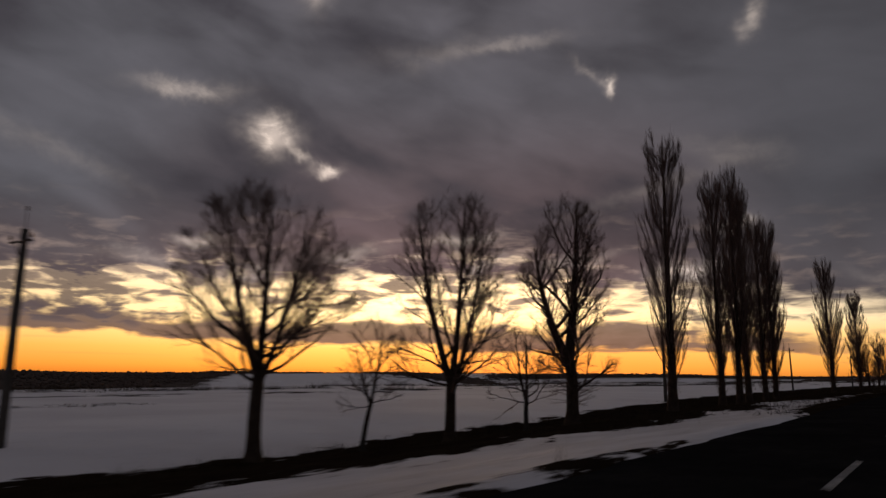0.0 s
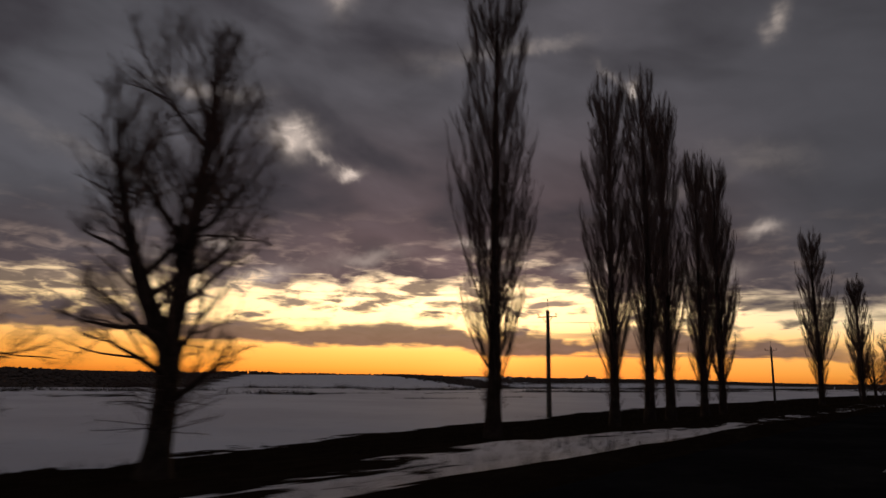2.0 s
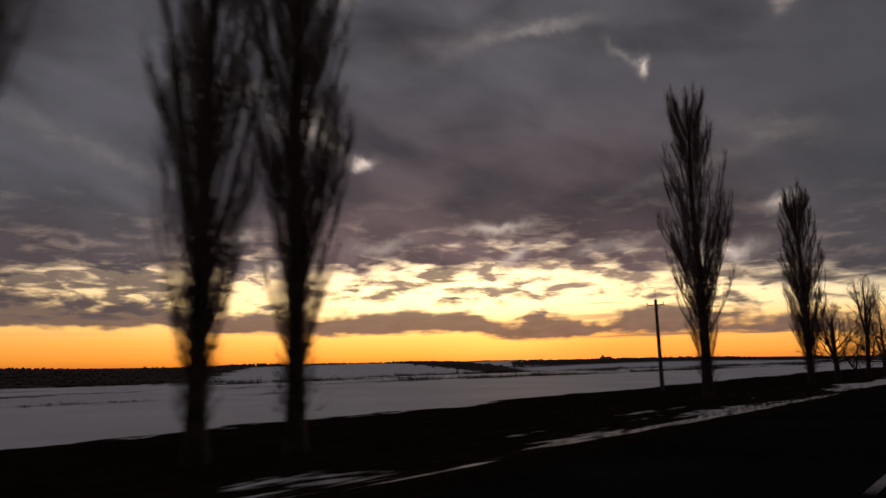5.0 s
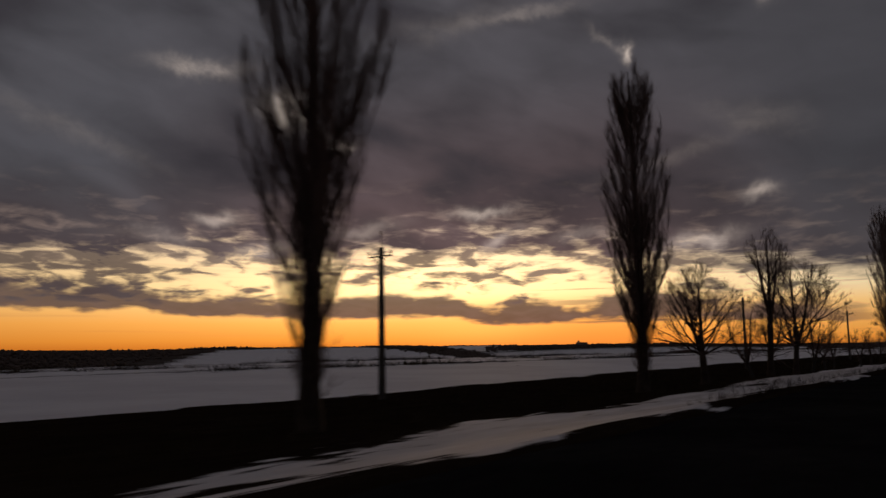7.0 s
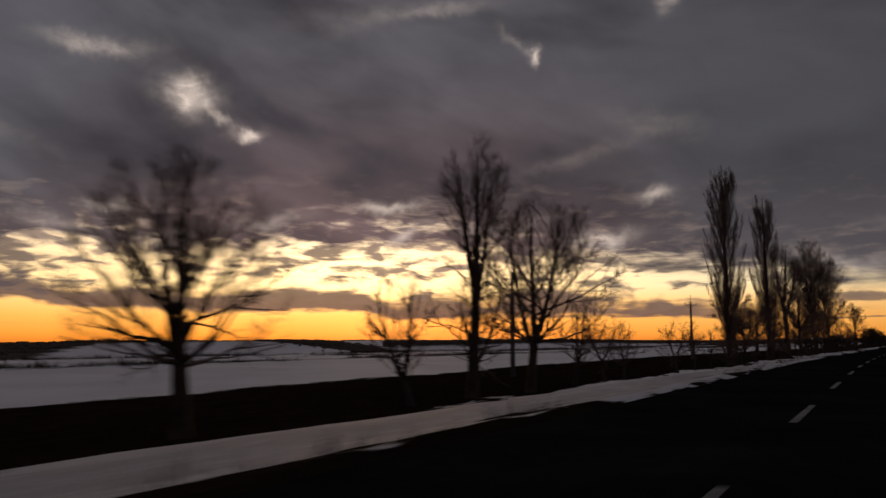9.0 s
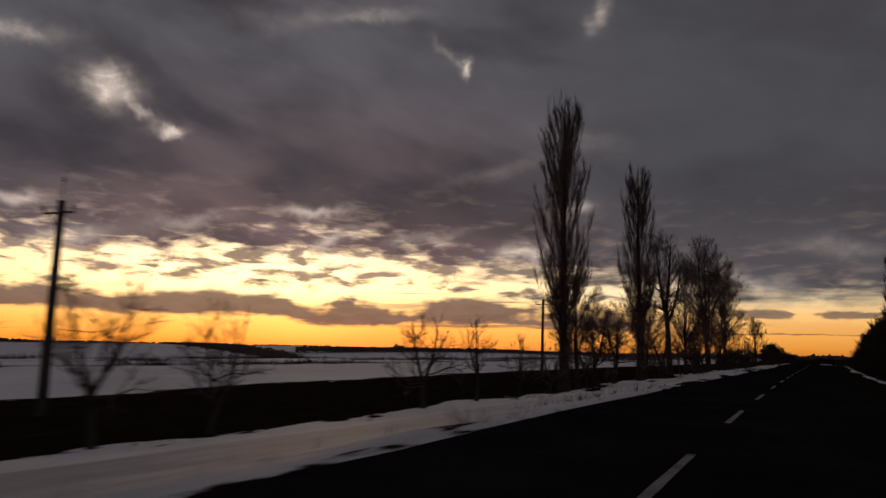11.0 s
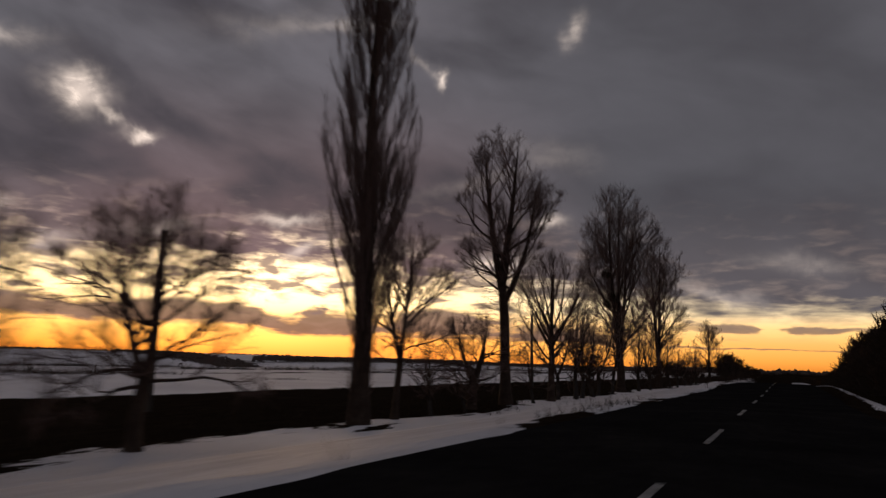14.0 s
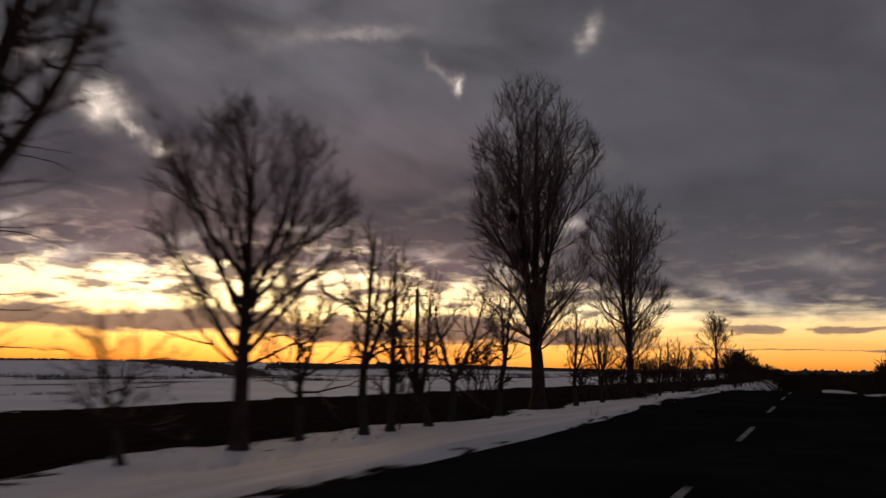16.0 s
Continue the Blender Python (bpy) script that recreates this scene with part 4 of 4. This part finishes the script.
MISTLETOE = ((-2.6, -1.2, 15.6, 0.6), (-1.8, -1.5, 12.4, 0.8), (-2.4, 0.8, 11.6, 0.5))
for i, (x, y, tall, fork, half, outline, girth, leaders, limbs, low, high, skirt, more) in enumerate(TREES):
    t = spreading(300 + i, tall, fork, half, outline, girth, leaders, limbs, low, high, skirt, limed=False, **more)
    set_down(t, x, y)
    if i == 13:
        for a, b, dz, r in MISTLETOE:
            rng = np.random.RandomState(int(dz * 10))
            d = rng.normal(size=(260, 3))
            d /= np.linalg.norm(d, axis=1, keepdims=True)
            p = SIDE * a + np.array([0.66, -0.75, 0]) * 0.8 + np.array([0, 0, dz]) + d * 0.05
            paths = np.stack([p, p + d * r * 0.55 + rng.normal(size=d.shape) * 0.05, p + d * r + rng.normal(size=d.shape) * 0.10], 1)
            part("mistletoe", fill("mistletoe", *tubes(paths, np.repeat([[0.020, 0.015, 0.010]], 260, 0), 3)), NEST, t, "dark ball of mistletoe in the limbs")

# small crooked trees of the row, five shapes, repeated
SMALL = [spreading(400 + i, tall, fork, half, outline, 0.15, leaders, 11, low, 55, 0.85, lean=lean, second=6, third=3, twigs=5, twig=0.008, long=0.6, crooked=0.22,
                   label="small crooked leafless tree with a short trunk")
         for i, (tall, fork, half, outline, leaders, low, lean) in enumerate((
             (7.4, 2.9, 2.2, OVAL, ((0.5, 0.2, 0.95), (-0.9, 0.0, 0.8)), 12, 6), (5.8, 1.8, 2.5, DOME, ((1.2, 0.2, 0.9), (-1.3, 0.3, 0.95)), 0, -6),
             (6.6, 2.3, 1.6, VASE, ((0.2, 0.1, 0.97), (0.9, 0.2, 0.8)), 25, 0), (5.1, 1.5, 2.3, DOME, ((0.9, 0.2, 0.95), (-0.9, -0.3, 0.88)), 0, 7),
             (5.4, 1.2, 1.9, VASE, ((1.4, 0.1, 0.9), (-0.6, 0.2, 0.95)), 20, 12)))]
near = [
         (-28.1, 30.2, 0, 1.0), (-27.3, 46.6, 1, 1.3), (-23.2, 206.6, 4, 1.15), (-23.2, 212.95, 1, 1.15), (-22.1, 225.2, 4, 1.1), (-21.9, 230.8, 1, 0.9), (-21.9, 235.6, 4, 0.85),
         (-21.4, 251.3, 3, 1.0), (-21.2, 258.4, 2, 0.8), (-21.2, 266.7, 4, 0.8), (-20.1, 270.5, 3, 0.8), (-20.3, 283.5, 1, 0.9),
         (-19.1, 316.0, 4, 0.9), (-18.7, 320.6, 3, 0.7)]
far = [
         (-18.1, 334.6, 3, 0.95), (-18.3, 344.0, 1, 1.25), (-17.5, 348.0, 2, 1.5), (-17.4, 350.4, 2, 1.4), (-17.0, 354.0, 4, 1.5), (-17.1, 357.2, 1, 1.4),
         (-16.8, 364.4, 0, 1.35), (-16.2, 383.0, 2, 1.35), (-15.6, 391.3, 1, 1.3), (-16.4, 398.0, 0, 1.2), (-14.6, 411.3, 0, 1.0), (-14.2, 421.0, 1, 1.2),
         (-13.7, 431.3, 0, 1.1), (-13.2, 440.0, 3, 1.4), (-12.8, 450.8, 2, 1.2)]
used = set()
for j, (x, y, kind, size) in enumerate(near + far):
    t = SMALL[kind]
    if kind in used:
        t = copy_thing(t, Matrix())
        t.scale = (1, 1, 1)
    used.add(kind)
    set_down(t, x, y, 67.0 * j, size)

# dense shrubs: the far end of the row, and the hedge over the road
SHRUB = [spreading(500 + i, tall, 0.5, half, DOME, 0.09, ((0.6, 0.5, 0.95), (-0.9, -0.4, 0.9), (0.2, 0.9, 0.85)), 8, 12, 66, 0.6, limed=False, second=3, third=2, twigs=5, twig=0.05, long=1.1,
                   crooked=0.12, name="shrub", label=lab)
         for i, (tall, half, lab) in enumerate(((5.0, 2.5, "dense leafless shrub of thin dark stems"), (7.9, 2.9, "tall dense leafless shrub in a hedge"), (3.8, 2.4, "low dense leafless shrub")))]
rng = np.random.RandomState(77)
spots = []
for y in np.arange(325.0, 470.0, 4.6):
    u = -9.8 - rng.uniform(0, 1.2)
    big = float(np.interp(y, [320, 345, 400, 470], [1.2, 1.15, 1.05, 0.75]))
    spots.append((u, y + rng.uniform(-1, 1), 1, big * rng.uniform(0.85, 1.1)))
    spots.append((u - 4.0, y + rng.uniform(-1, 1), 1, big * rng.uniform(0.95, 1.2)))
for y in np.arange(470.0, 640.0, 8.0):
    spots.append((rng.uniform(13, 16), y, 0, rng.uniform(0.7, 1.1)))
    spots.append((rng.uniform(17, 22), y + 2, 1, rng.uniform(0.5, 0.85)))
for y in np.arange(324.0, 470.0, 5.0):
    spots.append((-8.2 - rng.uniform(0, 0.8), y, 2, rng.uniform(0.8, 1.2)))
spots += [(-5.2, 487.0, 0, 0.75), (14.0, 470.0, 0, 1.3), (14.0, 483.0, 0, 1.45), (15.6, 490.0, 0, 1.5), (14.4, 497.0, 0, 1.45), (16.0, 505.0, 0, 1.4)]
for y in (400.0, 425.0, 437.0, 446.0, 455.0, 462.0):
    spots.append((rng.uniform(18.5, 21.0), y, 2, rng.uniform(0.5, 0.85) * (1.0 if y < 410 else 1.45)))
for y in (352.0, 368.0, 388.0, 396.0, 405.0, 418.0, 428.0, 441.0, 452.0):
    spots.append((rng.uniform(19.0, 22.5), y, 0, rng.uniform(0.6, 0.95) * (1.0 if y < 400 else 1.35)))
used = set()
for j, (u, y, kind, size) in enumerate(spots):
    sh = SHRUB[kind]
    if kind in used:
        sh = copy_thing(sh, Matrix())
        sh.scale = (1, 1, 1)
    used.add(kind)
    sh["group"] = "hedge over the road" if u < 0 else "shrubs along the row"
    set_down(sh, float(line_x(y)) - u, y, 53.0 * j, size)

# ---------------------------------------------------------------- poles


def power_pole():
    pole = new("power_pole")
    bm = bmesh.new()
    boxed(bm, -0.17, 0.17, -0.15, 0.15, -0.3, 8.6, 0.70)
    bmesh.ops.bevel(bm, geom=list(bm.edges), offset=0.02, segments=1, affect="EDGES")
    part("post", bm, CONCRETE, pole, "tapered grey concrete post")
    bm = boxed(bmesh.new(), -0.85, 0.85, -0.16, -0.09, 8.02, 8.10)
    arm = part("crossarm", bm, STEEL, pole, "steel angle crossarm")
    for sx in (-1, 1):
        bm = boxed(bmesh.new(), sx * 0.45 - 0.02, sx * 0.45 + 0.02, -0.15, -0.11, 7.55, 8.03)
        for v in bm.verts:
            v.co.x += (7.55 - v.co.z + 0.48) * -0.75 * sx * (1 if v.co.z < 7.8 else 0)
        part("brace", bm, STEEL, pole)
    prof = [(0.012, -0.08), (0.012, 0.05), (0.05, 0.06), (0.07, 0.09), (0.045, 0.12), (0.06, 0.15), (0.04, 0.20), (0.045, 0.23), (0.0, 0.25)]

    def insulator(parent, x, y, z):
        n = 10
        v = [(x + r * math.cos(2 * math.pi * i / n), y + r * math.sin(2 * math.pi * i / n), z + h) for r, h in prof for i in range(n)]
        q = [(j * n + i, j * n + (i + 1) % n, (j + 1) * n + (i + 1) % n, (j + 1) * n + i) for j in range(len(prof) - 1) for i in range(n)]
        part("insulator", fill("insulator", v, q), PORCELAIN, parent, "brown porcelain insulator on a pin")

    insulator(arm, -0.8, -0.125, 8.12)
    insulator(arm, 0.8, -0.125, 8.12)
    bm = bmesh.new()
    bmesh.ops.create_cone(bm, cap_ends=True, segments=8, radius1=0.022, radius2=0.016, depth=0.8, matrix=Matrix.Translation((0, 0.0, 8.95)))
    pin = part("top_pin", bm, STEEL, pole)
    insulator(pin, 0.0, 0.0, 9.3)
    return tagged(pole, "grey concrete power pole with a steel crossarm", "utility pole", "power line poles")


POLES = [(-37.5, 15.6, 8.4), (-35.9, 98.3, 7.9), (-34.4, 169.8, 7.7), (-32.4, 237.0, 7.7), (-31.9, 307.0, 8.3), (-31.3, 381.4, 9.0), (-29.0, 452.0, 9.0), (-26.0, 524.0, 9.0), (-44.0, -60.0, 8.2)]
first = power_pole()
for i, (x, y, tip) in enumerate(POLES):
    p = first if i == 0 else copy_thing(first, Matrix())
    z0 = foot(x, y) - 0.05
    size = (tip - z0) / 8.6
    p.matrix_basis = pose(x, y, z0, 0.8 * math.sin(i * 2.1), 1.2 * math.cos(i * 1.7), 4.0) @ Matrix.Scale(size, 4)
# ---------------------------------------------------------------- distance



def far_woods():
    """Dark belts of bare wood along the rim over the valley, and down its slope."""
    rng = np.random.RandomState(12)
    y1 = rng.uniform(-900, 4400, 2000)
    u1 = 2130 + 80 * np.sin(y1 * 0.004) + rng.normal(0, 45, 2000)
    az = rng.uniform(32.0, 46.0, 1500)
    u2 = np.interp(az, [32.5, 36.0, 40.0, 46.0], [800.0, 1120.0, 1500.0, 2000.0]) + rng.normal(0, 0.45, 1500) * np.interp(az, [31.5, 34.0, 42.0, 46.0], [10.0, 90.0, 190.0, 90.0])
    y2 = 160 + u2 / np.tan(np.radians(az))
    az3 = rng.uniform(57.0, 80.0, 1400)
    u3 = 1950 - rng.uniform(0, 1, 1400) ** 2 * np.interp(az3, [57, 64, 80], [60, 560, 600])
    y3 = 160 + u3 / np.tan(np.radians(az3))
    az4 = rng.uniform(8.0, 37.0, 1300)
    r4 = np.interp(az4, [8.0, 25.0, 37.0], [3600.0, 2950.0, 2450.0]) + rng.normal(0, 70, 1300)
    u4, y4 = r4 * np.sin(np.radians(az4)), 160 + r4 * np.cos(np.radians(az4))
    y5 = rng.uniform(1300, 1700, 700)
    u5 = y5 * np.tan(np.radians(rng.uniform(-26.0, 13.0, 700)))
    u, y = np.concatenate([u1, u2, u3, u4, u5]), np.concatenate([y1, y2, y3, y4, y5])
    keep = ((u > 480) | ((y > 1290) & (y < 1710))) & (y < 4600)
    u, y = u[keep], y[keep]
    n = len(u)
    h = rng.uniform(4, 9, n) * (0.8 + 0.35 * np.sin(y * 0.013) * np.sin(y * 0.0041 + 1))
    w = rng.uniform(7, 15, n)
    base = np.stack([line_x(y) - u, y, ground_z(u, y) - 0.5], -1)
    ang = np.arange(5) * 2 * np.pi / 5
    lev = [(0.6, 0.0), (1.0, 0.45), (0.7, 0.8), (0.12, 1.0)]
    verts = []
    for r, f in lev:
        jit = rng.uniform(0.7, 1.3, (n, 5))
        verts.append(np.stack([base[:, None, 0] + np.cos(ang) * r * w[:, None] / 2 * jit, base[:, None, 1] + np.sin(ang) * r * w[:, None] / 2 * jit,
                               base[:, None, 2] + f * h[:, None] * rng.uniform(0.85, 1.15, (n, 5))], -1))
    v = np.stack(verts, 1)
    idx = np.arange(n * 4 * 5).reshape(n, 4, 5)
    nxt = np.roll(idx, -1, 2)
    q = np.stack([idx[:, :-1], nxt[:, :-1], nxt[:, 1:], idx[:, 1:]], -1).reshape(-1, 4)
    ob = new("far_woods", fill("far_woods", v.reshape(-1, 3), q, [HAZED_FAR_WOOD]))
    tagged(ob, "belts of dark leafless wood along the skyline", "woods", kind="stuff")


far_woods()


def far_house():
    """A long farm building with a tower on the skyline."""
    house = new("farm_building")
    part("wall", boxed(bmesh.new(), -22, 22, -7, 7, -3, 8), PLASTER, house)
    bm = bmesh.new()
    pts = [(-23, -8, 8), (23, -8, 8), (23, 8, 8), (-23, 8, 8), (-23, 0, 12.5), (23, 0, 12.5)]
    v = [bm.verts.new(p) for p in pts]
    for f in ((0, 1, 5, 4), (2, 3, 4, 5), (0, 4, 3), (1, 2, 5), (3, 2, 1, 0)):
        bm.faces.new([v[i] for i in f])
    part("roof", bm, ROOFING, house, "dark pitched roof")
    part("tower", boxed(bmesh.new(), -16, -8, -4, 4, 8, 19), PLASTER, house)
    d = 3900.0
    x, y = -4.0 - d * math.sin(radians(27.8)), 160.0 + d * math.cos(radians(27.8))
    z = foot(x, y)
    house.matrix_basis = pose(x, y, z, 0, 0, 27.8) @ Matrix.Scale(1.3, 4)
    tagged(house, "long pale farm building on the far skyline", "building")


far_house()


def grass():
    """Dead grass standing through the snow at the edges of the bare ground."""
    rng = np.random.RandomState(31)
    n = 60000
    u = np.concatenate([rng.uniform(5.8, 30.0, 48000), -rng.uniform(3.2, 12.0, 12000)])
    y = rng.uniform(-5.0, 430.0, n)
    d = bare_edge(u, y) + 3.4 * hash_noise(u * 0.9, y * 0.35, 7.0) + rng.normal(0, 0.5, n)
    keep = (d > 0.4) & (rng.uniform(size=n) < np.where(d > 1.5, 0.55, 1.0))
    u, y = u[keep], y[keep]
    n = len(u)
    x, z = line_x(y) - u, ground_z(u, y)
    h = rng.uniform(0.10, 0.42, n) * (0.7 + 0.6 * rng.uniform(size=n))
    verts = []
    for b in range(3):
        a = rng.uniform(0, 2 * np.pi, n)
        o = rng.normal(0, 0.07, (2, n))
        leanx, leany = rng.normal(0, 0.45, n) * h, rng.normal(0, 0.45, n) * h
        w = rng.uniform(0.006, 0.016, n)
        p = np.stack([x + o[0], y + o[1], z - 0.02], -1)
        s = np.stack([np.cos(a) * w, np.sin(a) * w, np.zeros(n)], -1)
        t = p + np.stack([leanx, leany, h], -1)
        verts.append(np.stack([p - s, p + s, t], 1))
    v = np.stack(verts, 1).reshape(-1, 3)
    q = np.arange(len(v)).reshape(-1, 3)
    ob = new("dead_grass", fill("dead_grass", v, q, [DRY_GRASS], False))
    tagged(ob, "tufts of dead grass in the thawed ground", "grass", kind="stuff")


grass()


def weeds():
    """Tall dead weeds in broken lines across the snowy field."""
    rng = np.random.RandomState(41)
    n = 9000
    y = rng.uniform(-40, 900, n)
    line = rng.randint(0, 4, n)
    u = np.array([72.0, 101.0, 128.0, 165.0])[line] + 9.0 * hash_noise(0.0 * y, y * 0.02, 3.0) + rng.normal(0, 1.6, n) * (1 + line)
    gap = np.sin(y * 0.055 + line * 1.3) + 0.7 * np.sin(y * 0.017 + line * 2.9) + 0.5 * np.sin(y * 0.21 + line)
    keep = gap > np.array([1.25, 0.2, 0.3, 0.1])[line]
    u, y, line = u[keep], y[keep], line[keep]
    n = len(u)
    x, z = line_x(y) - u, ground_z(u, y)
    h = rng.uniform(0.2, 0.75, n) * np.array([0.5, 1.9, 2.0, 2.2])[line] * (0.55 + 0.9 * rng.uniform(size=n) ** 2)
    verts = []
    for b in range(14):
        a = rng.uniform(0, 2 * np.pi, n)
        o = rng.normal(0, 0.9, (2, n))
        w = rng.uniform(0.03, 0.08, n)
        p = np.stack([x + o[0], y + o[1], z - 0.05], -1)
        sd = np.stack([np.cos(a) * w, np.sin(a) * w, np.zeros(n)], -1)
        t = p + np.stack([rng.normal(0, 0.6, n) * h, rng.normal(0, 0.6, n) * h, h * rng.uniform(0.4, 1.1, n)], -1)
        verts.append(np.stack([p - sd, p + sd, t], 1))
    v = np.stack(verts, 1).reshape(-1, 3)
    ob = new("field_weeds", fill("field_weeds", v, np.arange(len(v)).reshape(-1, 3), [DRY_GRASS], False))
    tagged(ob, "broken lines of dead weeds in the snowy field", "weeds", kind="stuff")


weeds()
